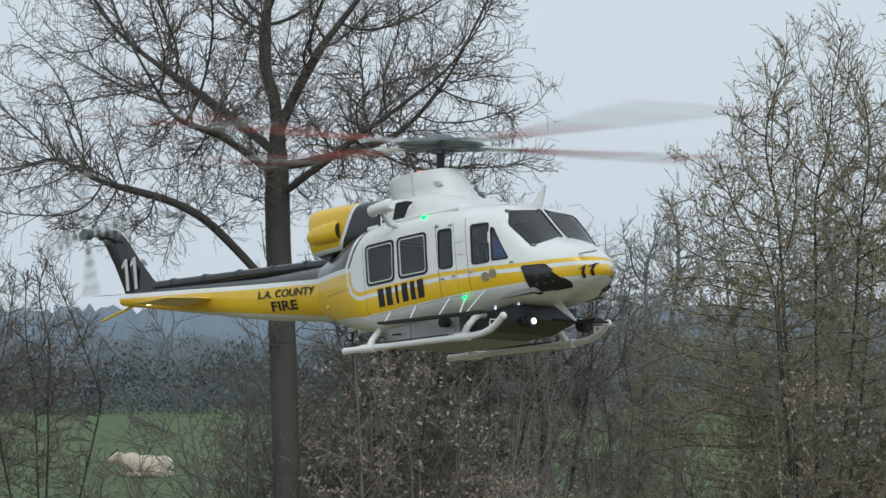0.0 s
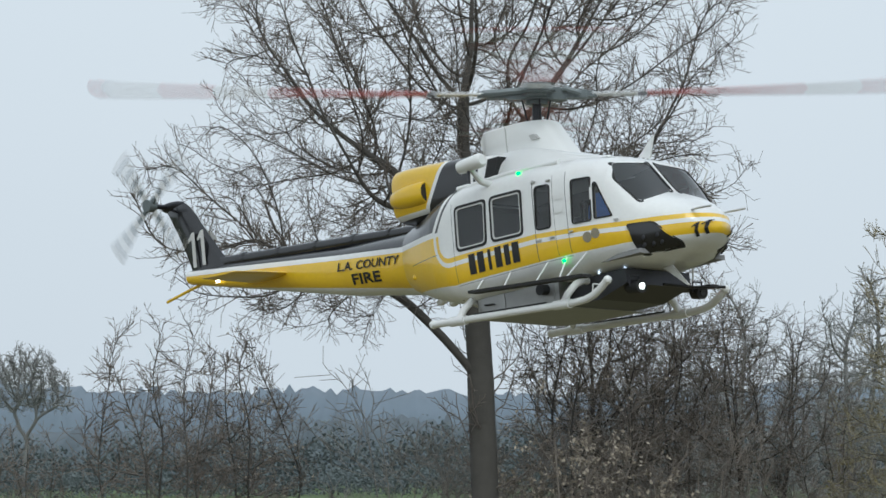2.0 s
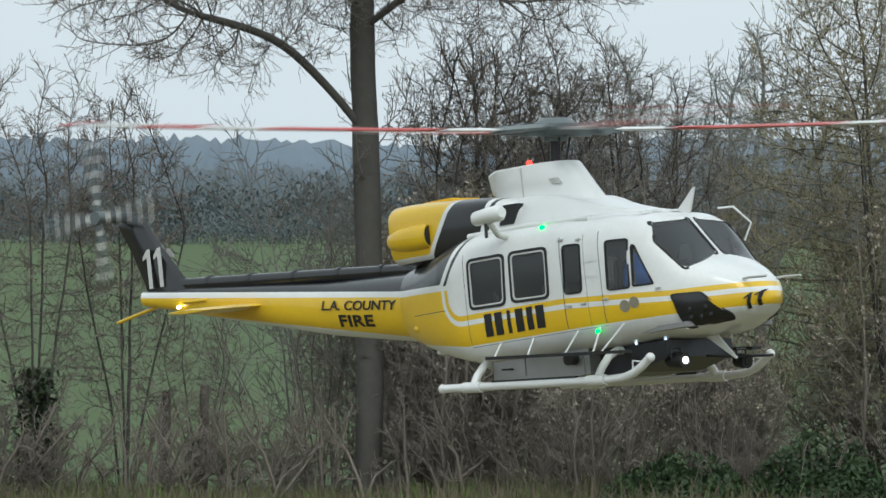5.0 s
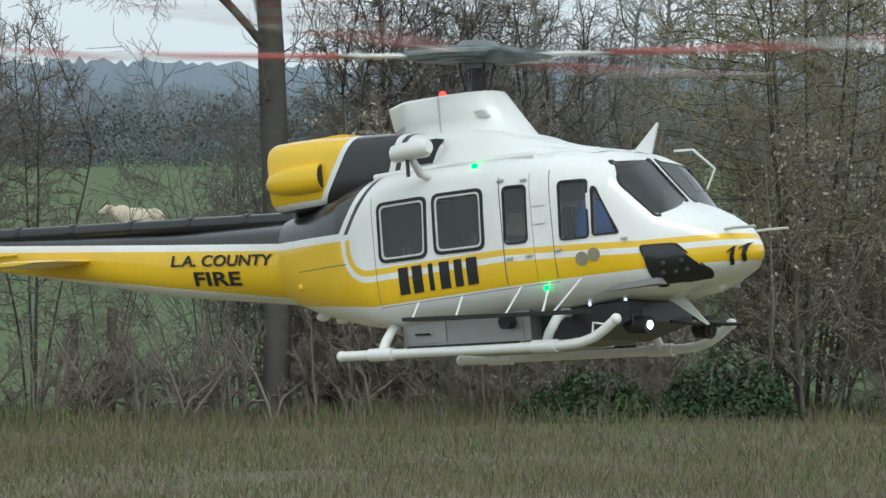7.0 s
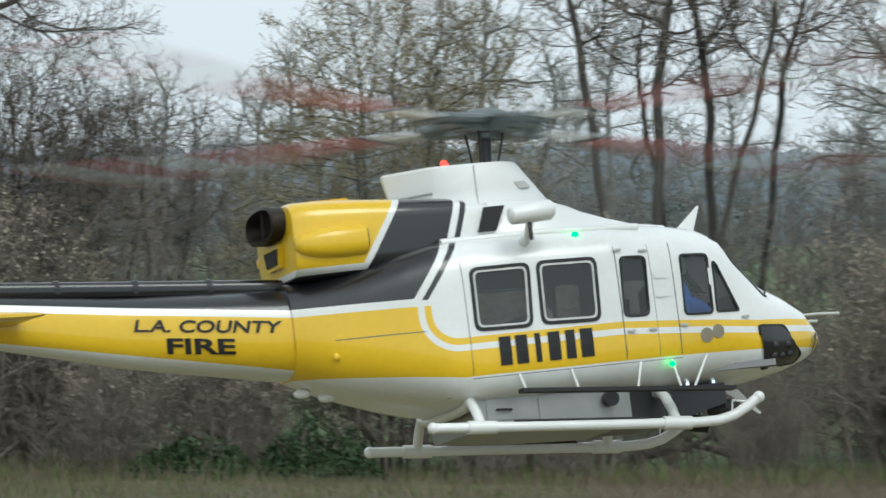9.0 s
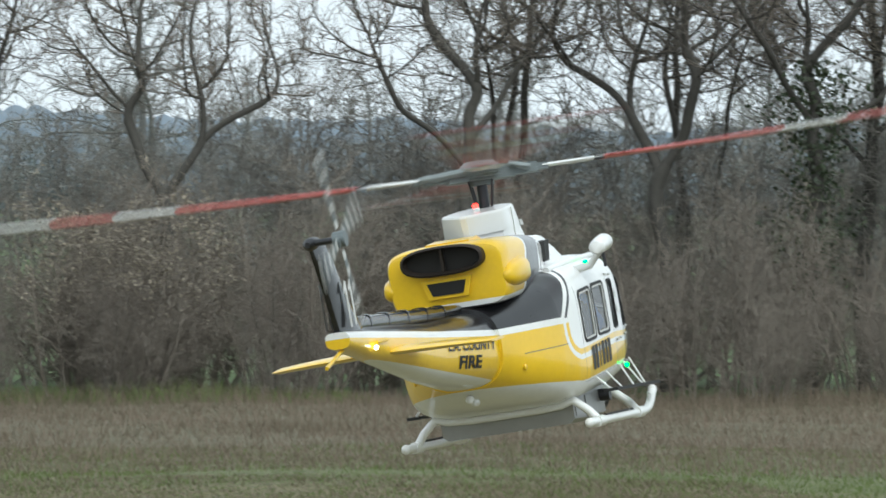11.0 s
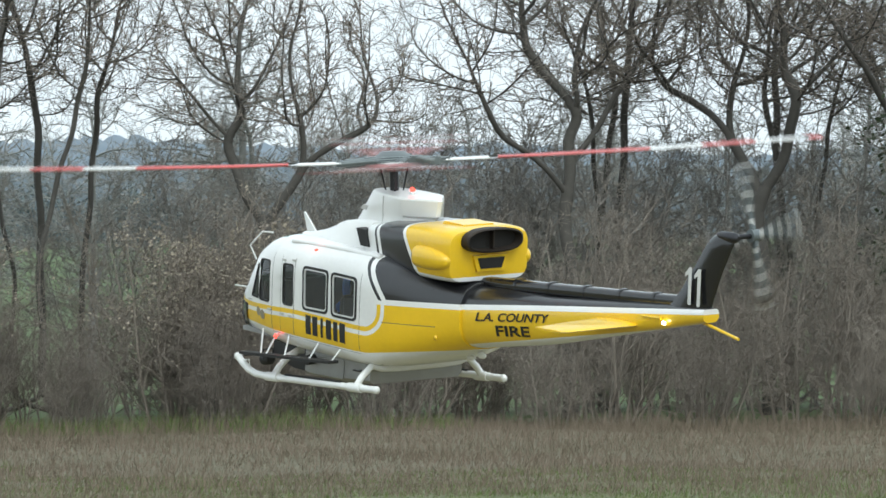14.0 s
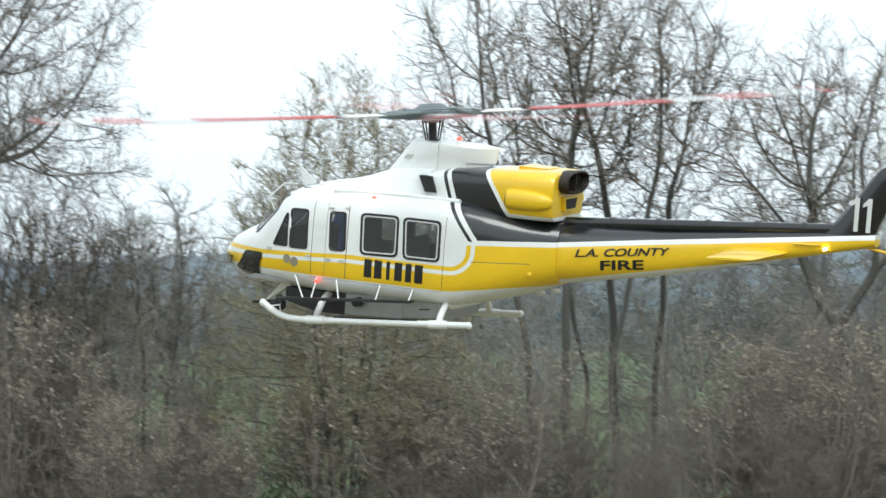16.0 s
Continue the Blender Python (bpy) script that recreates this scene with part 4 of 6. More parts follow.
def pipe(bm, points, radius, sides=10, cap=True, mat=0):
    """A round bar along points."""
    pts = [Vector(p) for p in points]
    radii = radius if isinstance(radius, (list, tuple)) else [radius] * len(pts)
    rings, ref = [], None
    for i, p in enumerate(pts):
        d = (pts[min(i + 1, len(pts) - 1)] - pts[max(i - 1, 0)]).normalized()
        if ref is None:
            ref = Vector((0, 0, 1)) if abs(d.z) < 0.9 else Vector((1, 0, 0))
        a = d.cross(ref).normalized()
        b = a.cross(d)
        ref = b
        rings.append([bm.verts.new(p + (a * math.cos(t) + b * math.sin(t)) * radii[i]) for t in (2 * math.pi * k / sides for k in range(sides))])
    for r0, r1 in zip(rings, rings[1:]):
        for k in range(sides):
            f = bm.faces.new((r0[k], r0[(k + 1) % sides], r1[(k + 1) % sides], r1[k]))
            f.material_index = mat
    if cap:
        for r in (rings[0], rings[-1]):
            bm.faces.new(r).material_index = mat


def cow():
    """A cream cow lying in the pasture."""
    top = new("cow")
    bm = bmesh.new()
    blob(bm, (0, 0, 0.42), (0.85, 0.36, 0.42))
    blob(bm, (-0.55, 0, 0.52), (0.42, 0.33, 0.42))
    blob(bm, (0.62, 0.0, 0.44), (0.4, 0.34, 0.38))
    part("body", bm, M_COW, top, sharp=60)
    bm = bmesh.new()
    blob(bm, (-0.92, 0, 0.72), (0.33, 0.16, 0.2), 0.5)
    part("neck", bm, M_COW, top, sharp=60)
    bm = bmesh.new()
    blob(bm, (-1.2, 0, 0.72), (0.26, 0.12, 0.14), -0.6)
    head = part("head", bm, M_COW, top, sharp=60)
    for s in (-1, 1):
        bm = bmesh.new()
        blob(bm, (-1.08, s * 0.16, 0.86), (0.05, 0.11, 0.05))
        part("ear", bm, M_COW, head, sharp=60)
        bm = bmesh.new()
        blob(bm, (-0.5, s * 0.34, 0.12), (0.36, 0.09, 0.11))
        part("leg", bm, M_COW, top, sharp=60)
        bm = bmesh.new()
        blob(bm, (0.55, s * 0.36, 0.16), (0.42, 0.1, 0.16))
        part("leg", bm, M_COW, top, sharp=60)
    top.matrix_basis = pose(-1.62, 208, 0, 0, 0, 8) @ Matrix.Diagonal((0.84, 0.84, 0.84, 1))
    tagged(top, "cream-coloured cow lying down in the green pasture", "cow")


cow()


def fence_post(x, y, h):
    bm = bmesh.new()
    pipe(bm, [(0, 0, -0.1), (0.01, 0, h * 0.5), (0.02, 0.01, h)], [0.05, 0.047, 0.042], 8)
    ob = part("fence_post", bm, M_WOOD, None, sharp=50)
    ob.matrix_basis = pose(x, y, 0, 0, 0, x * 50)
    tagged(ob, "weathered round wooden fence post in the hedge gap", "post", "fence posts")


for fx, fy, fh in ((-0.72, 60.9, 1.0), (-1.06, 61.0, 0.95), (-3.3, 61.0, 0.9), (1.1, 60.9, 0.9)):
    fence_post(fx, fy, fh)


# ---------------- helicopter ----------------
def B(x, y, z):
    """From the aircraft's plan (station behind the datum, to its left, up) to metres."""
    return Vector(((MAST - x) * U, y * U, z * U))


# station, half width, underside, top, squareness
FRAMES = [(-0.134, 0.004, -0.05, -0.04, 2.0), (-0.125, 0.035, -0.066, -0.018, 2.0), (-0.11, 0.062, -0.077, -0.001, 2.1), (-0.08, 0.103, -0.094, 0.03, 2.5),
          (-0.02, 0.15, -0.114, 0.066, 2.9), (0.05, 0.192, -0.127, 0.1, 3.3), (0.1, 0.213, -0.131, 0.158, 3.5), (0.154, 0.231, -0.133, 0.224, 3.7),
          (0.2, 0.244, -0.132, 0.246, 3.9), (0.3, 0.261, -0.134, 0.262, 4.6), (0.45, 0.27, -0.135, 0.272, 5.0), (0.8, 0.272, -0.132, 0.274, 5.0),
          (0.88, 0.264, -0.121, 0.268, 4.6), (0.96, 0.243, -0.103, 0.255, 4.0), (1.05, 0.207, -0.078, 0.238, 3.4), (1.13, 0.17, -0.052, 0.226, 3.0), (1.215, 0.13, -0.016, 0.216, 2.7)]
_fx = np.array([f[0] for f in FRAMES])
_fv = np.array([f[1:] for f in FRAMES])


def frame_at(x):
    return [float(np.interp(x, _fx, _fv[:, k])) for k in range(4)]


def body_y(x, z, inset=0.0):
    w, zb, zt, n = frame_at(x)
    t = abs((z - (zb + zt) / 2) / max(1e-6, (zt - zb) / 2 - inset))
    return max(0.0, w - inset) * max(0.0, 1 - min(1, t) ** n) ** (1 / n)


def body_x(y, z):
    """The station at which the skin stands at that width and height, ahead of the cabin."""
    lo, hi = -0.134, 0.4
    for _ in range(40):
        mid = (lo + hi) / 2
        if body_y(mid, z) > abs(y):
            hi = mid
        else:
            lo = mid
    return (lo + hi) / 2


def loft(bm, stations, section, close=True, mat=0):
    """Skin over closed sections; section(i) gives a list of points."""
    rings = [[bm.verts.new(p) for p in section(s)] for s in stations]
    for a, b in zip(rings, rings[1:]):
        for k in range(len(a)):
            bm.faces.new((a[k], a[(k + 1) % len(a)], b[(k + 1) % len(b)], b[k])).material_index = mat
    if close:
        for r in (rings[0], rings[-1]):
            bm.faces.new(r).material_index = mat


def oval(x, w, zb, zt, n, count=56):
    out = []
    for k in range(count):
        a = 2 * math.pi * k / count
        c, s = math.cos(a), math.sin(a)
        y = math.copysign(abs(c) ** (2 / n), c) * w
        z = math.copysign(abs(s) ** (2 / n), s) * (zt - zb) / 2 + (zt + zb) / 2
        out.append(B(x, y, z))
    return out


def rounded(poly, r, seg=4):
    """A polygon with its corners rounded."""
    pts, n = [Vector(p) for p in poly], len(poly)
    out = []
    for i in range(n):
        a, b, c = pts[i - 1], pts[i], pts[(i + 1) % n]
        u, v = (a - b).normalized(), (c - b).normalized()
        p, q = b + u * r, b + v * r
        for k in range(seg + 1):
            t = k / seg
            out.append(p * (1 - t) ** 2 + b * (2 * t * (1 - t)) + q * t * t)
    return out


def grown_poly(poly, d):
    """The polygon with each side moved outwards by d."""
    pts, n = [Vector(p) for p in poly], len(poly)
    area = sum(pts[i - 1].x * pts[i].y - pts[i].x * pts[i - 1].y for i in range(n))
    sgn = 1 if area > 0 else -1
    out = []
    for i in range(n):
        a, b, c = pts[i - 1], pts[i], pts[(i + 1) % n]
        e1, e2 = (b - a).normalized(), (c - b).normalized()
        n1, n2 = Vector((e1.y, -e1.x)) * sgn, Vector((e2.y, -e2.x)) * sgn
        m = (n1 + n2)
        out.append(b + m * (d / max(0.2, m.dot(n1))))
    return out


def side_point(side, off):
    return lambda p: B(p.x, side * (body_y(p.x, p.y) + off), p.y)


def screen_point(side, off):
    return lambda p: B(body_x(p.x, p.y) - off, side * p.x, p.y)


def sheet(poly, put, step=0.03):
    """A filled polygon laid on a surface."""
    bm = bmesh.new()
    bm.faces.new([bm.verts.new((p.x, p.y, 0)) for p in poly])
    for axis in (0, 1):
        lo, hi = min(p[axis] for p in poly), max(p[axis] for p in poly)
        c = lo + step
        while c < hi - 0.003:
            no = Vector((1, 0, 0)) if axis == 0 else Vector((0, 1, 0))
            bmesh.ops.bisect_plane(bm, geom=bm.verts[:] + bm.edges[:] + bm.faces[:], plane_co=no * c, plane_no=no)
            c += step
    for v in bm.verts:
        v.co = put(v.co.xy)
    return bm


def band(outer, inner, put_a, put_b):
    """A raised rim between two polygons of equal count."""
    bm = bmesh.new()
    a, b = [bm.verts.new(put_a(p)) for p in outer], [bm.verts.new(put_b(p)) for p in outer]
    c, d = [bm.verts.new(put_b(p)) for p in inner], [bm.verts.new(put_a(p)) for p in inner]
    n = len(a)
    for i in range(n):
        j = (i + 1) % n
        bm.faces.new((a[i], a[j], b[j], b[i]))
        bm.faces.new((b[i], b[j], c[j], c[i]))
        bm.faces.new((c[i], c[j], d[j], d[i]))
    return bm


SIDE_WINDOWS = [("cabin_window", [(0.803, 0.181), (0.668, 0.181), (0.677, 0.042), (0.806, 0.044)], 0.016, True),
                ("cabin_window", [(0.636, 0.182), (0.5, 0.179), (0.506, 0.04), (0.64, 0.044)], 0.016, True),
                ("door_window", [(0.43, 0.177), (0.371, 0.174), (0.378, 0.037), (0.436, 0.039)], 0.01, False),
                ("cockpit_window", [(0.275, 0.17), (0.206, 0.167), (0.211, 0.028), (0.28, 0.03)], 0.008, False),
                ("quarter_window", [(0.19, 0.146), (0.186, 0.146), (0.138, 0.03), (0.194, 0.031)], 0.004, False)]
CHIN = [(0.082, -0.014), (0.008, -0.016), (-0.048, -0.086), (-0.036, -0.1), (0.072, -0.112)]
SCREEN = [(0.014, 0.108), (0.176, 0.062), (0.2, 0.15), (0.176, 0.21), (0.014, 0.22)]


def text_shape(words, bold, shear):
    cu = bpy.data.curves.new("words", "FONT")
    cu.body, cu.offset, cu.shear, cu.fill_mode = words, bold, shear, "FRONT"
    ob = bpy.data.objects.new("words", cu)
    scene.collection.objects.link(ob)
    dg = bpy.context.evaluated_depsgraph_get()
    me = bpy.data.meshes.new_from_object(ob.evaluated_get(dg))
    v = np.zeros(len(me.vertices) * 3)
    me.vertices.foreach_get("co", v)
    v = v.reshape(-1, 3)
    faces = [tuple(p.vertices) for p in me.polygons]
    bpy.data.objects.remove(ob)
    bpy.data.curves.remove(cu)
    bpy.data.meshes.remove(me)
    v[:, 0] -= v[:, 0].min()
    v[:, 1] -= v[:, 1].min()
    return v, faces


def lettering(name, words, width, height, put, mat, parent, bold=0.02, shear=0.0, label=""):
    v, faces = text_shape(words, bold, shear)
    v[:, 0] *= width / v[:, 0].max()
    v[:, 1] *= height / v[:, 1].max()
    spans = sorted((min(v[i][0] for i in f), max(v[i][0] for i in f)) for f in faces)
    gaps, reach = [], spans[0][1]
    for lo, hi in spans:
        gaps.append((lo - reach, (lo + reach) / 2))
        reach = max(reach, hi)
    cuts = sorted(x for _, x in sorted(gaps)[-words.count(" "):]) if " " in words else []
    for k in range(len(cuts) + 1):
        lo, hi = ([-1.0] + cuts)[k], (cuts + [9.0])[k]
        mine = [f for f in faces if lo <= v[f[0]][0] < hi]
        used = sorted({i for f in mine for i in f})
        at = {i: j for j, i in enumerate(used)}
        me = bpy.data.meshes.new(name)
        me.from_pydata([put(v[i][0], v[i][1]) for i in used], [], [tuple(at[i] for i in f) for f in mine])
        me.materials.append(mat)
        ob = new(name, me)
        ob.parent = parent
        if label:
            ob["label"] = label


def digit_one(name, put, width, height, mat, parent, label):
    """Two upright strokes with a flag, the number 11."""
    bm = bmesh.new()
    for k in range(2):
        o = k * width * 0.56
        w = width * 0.2
        pts = [(o + w, 0), (o + 2 * w, 0), (o + 2 * w, height), (o + w * 1.2, height), (o, height * 0.82), (o, height * 0.74), (o + w, height * 0.8)]
        rows = [[bm.verts.new(put(u, v)) for u, v in q] for q in (((o + w, 0), (o + 2 * w, 0)), ((o + w, height * 0.4), (o + 2 * w, height * 0.4)), ((o + w, height * 0.8), (o + 2 * w, height * 0.8)), ((o + w * 1.2, height), (o + 2 * w, height)))]
        for a, b in zip(rows, rows[1:]):
            bm.faces.new((a[0], a[1], b[1], b[0]))
        bm.faces.new((bm.verts.new(put(o, height * 0.72)), rows[2][0], rows[3][0], bm.verts.new(put(o, height * 0.82))))
    return part(name, bm, mat, parent, label)


def boom_y(x, z):
    w, zb, zt = (float(np.interp(x, (1.21, 1.6, 2.2, 2.4), c)) for c in ((0.122, 0.074, 0.043, 0.034), (-0.014, 0.058, 0.204, 0.252), (0.205, 0.226, 0.288, 0.3)))
    n = 2.7
    t = min(1, abs((z - (zb + zt) / 2) / ((zt - zb) / 2)))
    return w * (1 - t ** n) ** (1 / n)


def open_hole(bm, ring, flat, inside):
    """Cuts a convex opening: flat(co) gives a vertex's place in the ring's plane, inside(co) its side of the aircraft."""
    lo = Vector((min(p.x for p in ring) - 0.02, min(p.y for p in ring) - 0.02))
    hi = Vector((max(p.x for p in ring) + 0.02, max(p.y for p in ring) + 0.02))
    n = len(ring)
    mid = sum(ring, Vector((0, 0))) / n

    def near():
        out = []
        for f in bm.faces:
            if inside(f.calc_center_median()) and any(lo.x < q.x < hi.x and lo.y < q.y < hi.y for q in (flat(v.co) for v in f.verts)):
                out.append(f)
        return out

    o0 = flat(Vector((0, 0, 0)))
    ax = [flat(Vector(v)) - o0 for v in ((1, 0, 0), (0, 1, 0), (0, 0, 1))]
    for i in range(n):
        p, q = ring[i], ring[(i + 1) % n]
        d = q - p
        if d.length < 1e-5:
            continue
        nn = Vector((d.y, -d.x))
        no = Vector([nn.dot(u) for u in ax])
        k = nn.dot(p - o0)
        co = no * (k / no.length_squared)
        faces = near()
        geom = list({g for f in faces for g in (*f.verts, *f.edges)}) + faces
        bmesh.ops.bisect_plane(bm, geom=geom, plane_co=co, plane_no=no.normalized(), dist=1e-6)
    gone = []
    for f in near():
        c = flat(f.calc_center_median())
        ok = True
        for i in range(n):
            p, q = ring[i], ring[(i + 1) % n]
            d = q - p
            if d.length > 1e-5 and (d.x * (c.y - p.y) - d.y * (c.x - p.x)) * (d.x * (mid.y - p.y) - d.y * (mid.x - p.x)) < 0:
                ok = False
                break
        if ok:
            gone.append(f)
    bmesh.ops.delete(bm, geom=gone, context="FACES")


def plan_side(co):
    return Vector((MAST - co.x / U, co.z / U))


def build_fuselage(heli):
    def shell(name, xs, inset, mat, label):
        bm = bmesh.new()

        def sec(x):
            w, zb, zt, n = frame_at(x)
            return oval(x, w - inset, zb + inset, zt - inset, n, 120)
        loft(bm, xs, sec)
        for s in (-1, 1):
            for _, poly, r, _ in SIDE_WINDOWS:
                open_hole(bm, rounded(poly, r, 2), plan_side, lambda c, s=s: c.y * s > 0.1 * U)
            open_hole(bm, rounded(SCREEN, 0.008, 1), lambda co, s=s: Vector((s * co.y / U, co.z / U)), lambda c, s=s: c.x > B(0.24, 0, 0).x and c.y * s > 0 and c.z > 0.04)
        part(name, bm, mat, heli, label, 32)
    xs = sorted(set(np.round(np.concatenate([_fx, np.linspace(-0.13, 0.2, 34), np.linspace(0.2, 1.215, 52)]), 4)))
    shell("fuselage", xs, 0.0, M_BODY, "white fuselage shell with yellow bands and black rear")
    shell("cabin_lining", np.linspace(0.02, 0.9, 44), 0.008, M_INSIDE, "dark grey cabin lining")


def build_windows(heli):
    for s in (-1, 1):
        for name, poly, r, framed in SIDE_WINDOWS:
            ring = rounded(poly, r)
            pane = part(name, sheet(ring, side_point(s, -0.003)), M_GLASS, heli, "tinted window pane", 40, (0, s, 0))
            pane.visible_shadow = False
            wide, mid = rounded(grown_poly(poly, 0.0085 if framed else 0.005), r + 0.006), rounded(grown_poly(poly, 0.0), r)
            part("window_rim", band(wide, mid, side_point(s, -0.002), side_point(s, 0.0025)), M_RUBBER, pane, "black rubber seal")
            if framed:
                a, b = rounded(grown_poly(poly, 0.0), r), rounded(grown_poly(poly, -0.005), r * 0.85)
                part("window_bead", band(a, b, side_point(s, -0.002), side_point(s, 0.0015)), M_PRINT_W, pane, "thin white bead")
        ring = rounded(SCREEN, 0.008)
        pane = part("windscreen", sheet(ring, screen_point(s, -0.002)), M_SCREEN, heli, "curved windscreen half", 40, (1, 0, 0.5))
        pane.visible_shadow = False
        part("windscreen_seal", band(rounded(grown_poly(SCREEN, 0.006), 0.01), ring, screen_point(s, -0.002), screen_point(s, 0.002)), M_RUBBER, pane)
        chin = rounded(CHIN, 0.008)
        c = part("chin_window", sheet(chin, side_point(s, 0.005), 0.012), M_BLACK, heli, "dark glossy chin window", 40)
        part("chin_rim", band(rounded(grown_poly(CHIN, 0.004), 0.01), chin,
                              side_point(s, 0.0), side_point(s, 0.007)), M_RUBBER, c)
        for dx, dz in ((0.045, -0.085), (0.02, -0.085), (-0.005, -0.082), (0.04, -0.062), (0.0, -0.06)):
            bm = bmesh.new()
            o = side_point(s, 0.006)(Vector((dx, dz)))
            bmesh.ops.create_uvsphere(bm, u_segments=12, v_segments=6, radius=0.009 * U, matrix=Matrix.Translation(o) @ Matrix.Diagonal((1, 0.3, 1, 1)))
            part("instrument", bm, M_STEEL, c, sharp=60)


def build_upper(heli):
    # sloping roof fairing and mast fairing in one moulding
    prof = [(0.25, 0.262, 0.1, 0.07), (0.33, 0.279, 0.13, 0.085), (0.4, 0.297, 0.15, 0.1), (0.46, 0.316, 0.166, 0.115), (0.5, 0.333, 0.17, 0.125), (0.54, 0.346, 0.171, 0.13),
            (0.6, 0.355, 0.171, 0.133), (0.66, 0.36, 0.171, 0.134), (0.7, 0.36, 0.168, 0.13)]

    def section(row):
        x, zt, wb, wt = row
        half = [(wb, 0.235), (wb * 0.99, 0.258), (wb * 0.5 + wt * 0.5, (0.258 + zt) / 2 + 0.004), (wt, zt - 0.008), (wt * 0.94, zt - 0.002), (wt * 0.5, zt)]
        return [B(x, y, z) for y, z in half] + [B(x, -y, z) for y, z in reversed(half)]
    bm = bmesh.new()
    loft(bm, prof, section)
    part("roof_fairing", bm, M_WHITE, heli, "white sloping roof fairing", 38)

    # tower over the gearbox: raked front, flat top, pointed stern
    def level(row):
        z, front, w, stern = row
        half = [(front, w * 0.3), (front + 0.012, w * 0.56), (front + 0.05, w * 0.88), (front + 0.1, w), (0.8, w * 1.04), (0.82, w * 0.99), (stern - 0.006, w * 0.1)]
        return [B(x, y, z) for x, y in half] + [B(x, -y, z) for x, y in reversed(half)]
    bm = bmesh.new()
    loft(bm, [(0.31, 0.478, 0.098, 0.88), (0.335, 0.496, 0.094, 0.885), (0.39, 0.536, 0.089, 0.9), (0.396, 0.54, 0.091, 0.91), (0.452, 0.58, 0.09, 0.922), (0.458, 0.586, 0.086, 0.917)], level)
    part("mast_fairing", bm, M_WHITE, heli, "white box-shaped rotor mast fairing", 30)
    for s in (-1, 1):
        bm = bmesh.new()
        loft(bm, (0.312, 0.452), lambda z: [B(x, s * y, z) for x, y in ((0.7085, 0.0885), (0.7085, 0.0945), (0.7115, 0.0945), (0.7115, 0.0885))])
        part("fairing_seam", bm, M_GREY, heli)
    for s in (-1, 1):
        bm = bmesh.new()
        loft(bm, (0.05, 0.0865), lambda y: [B(x, s * y, z) for x, z in ((0.6, 0.388), (0.572, 0.388), (0.585, 0.405), (0.612, 0.405))])
        part("fairing_grille", bm, M_GREY, heli, "small grey intake grille")
        bm = bmesh.new()
        loft(bm, (0.13, 0.178), lambda y: [B(x, s * y, z) for x, z in ((0.745, 0.282), (0.7, 0.282), (0.672, 0.34), (0.722, 0.34))])
        part("engine_intake", bm, M_RUBBER, heli, "black engine air intake")
    # engine cowling
    rows = [(0.66, 0.15, 0.23, 0.335), (0.72, 0.166, 0.225, 0.36), (0.8, 0.175, 0.215, 0.378), (0.95, 0.18, 0.205, 0.39), (1.05, 0.18, 0.205, 0.398), (1.13, 0.178, 0.208, 0.402), (1.185, 0.174, 0.212, 0.402), (1.198, 0.168, 0.217, 0.396), (1.2, 0.16, 0.224, 0.388)]
    bm = bmesh.new()
    loft(bm, rows, lambda r: oval(r[0], r[1], r[2], r[3], 5.0, 56))
    cowl = part("engine_cowling", bm, M_COWL, heli, "black and yellow engine cowling", 40)
    bm = bmesh.new()
    box(bm, *sorted((B(1.14, 0, 0).x, B(1.02, 0, 0).x)), -0.07 * U, 0.07 * U, 0.39 * U, 0.406 * U, 0.006)
    part("cowling_hatch", bm, M_YELLOW, cowl)
    # twin exhaust in one oval mouth: outer lip, throat's shade as a near-black cap
    def mouth(x, w, zb, zt):
        return oval(x, w, zb, zt, 2.6, 32)
    bm = bmesh.new()
    rings = [mouth(1.18, 0.125, 0.318, 0.402), mouth(1.232, 0.122, 0.32, 0.406), mouth(1.236, 0.115, 0.326, 0.4), mouth(1.204, 0.108, 0.332, 0.395)]
    vs = [[bm.verts.new(p) for p in r] for r in rings]
    for a, b in zip(vs, vs[1:]):
        for k in range(32):
            bm.faces.new((a[k], a[(k + 1) % 32], b[(k + 1) % 32], b[k]))
    bm.faces.new(vs[-1]).material_index = 1
    ex = part("exhaust", bm, [M_SOOT, M_PIT], heli, "sooty oval exhaust mouth", 35)
    bm = bmesh.new()
    box(bm, *sorted((B(1.226, 0, 0).x, B(1.2, 0, 0).x)), -0.004 * U, 0.004 * U, 0.332 * U, 0.396 * U, 0.002)
    part("exhaust_divider", bm, M_SOOT, ex)
    bm = bmesh.new()
    loft(bm, (1.16, 1.212), lambda x: [B(x, y, z) for y, z in ((-0.075, 0.31), (0.075, 0.31), (0.058, 0.255), (-0.058, 0.255))])
    part("oil_cooler_frame", bm, M_YELLOW, cowl)
    # Closed plate, its black colour in place of the vent's inner shade.
    bm = bmesh.new()
    loft(bm, (1.2, 1.2155), lambda x: [B(x, y, z) for y, z in ((-0.058, 0.301), (0.058, 0.301), (0.045, 0.264), (-0.045, 0.264))])
    part("oil_cooler_vent", bm, M_PIT, cowl, "flat black plate for the shaded vent opening")
    for s in (-1, 1):
        bm = bmesh.new()
        loft(bm, [(1.026, 0.03, 0.036), (1.04, 0.034, 0.039), (1.1, 0.034, 0.039), (1.15, 0.031, 0.034), (1.185, 0.022, 0.024), (1.2, 0.008, 0.01)],
             lambda r: [B(r[0], s * (0.172 + math.cos(a) * r[1]), 0.292 + math.copysign(abs(math.sin(a)) ** 0.7, math.sin(a)) * r[2]) for a in (2 * math.pi * k / 24 for k in range(24))])
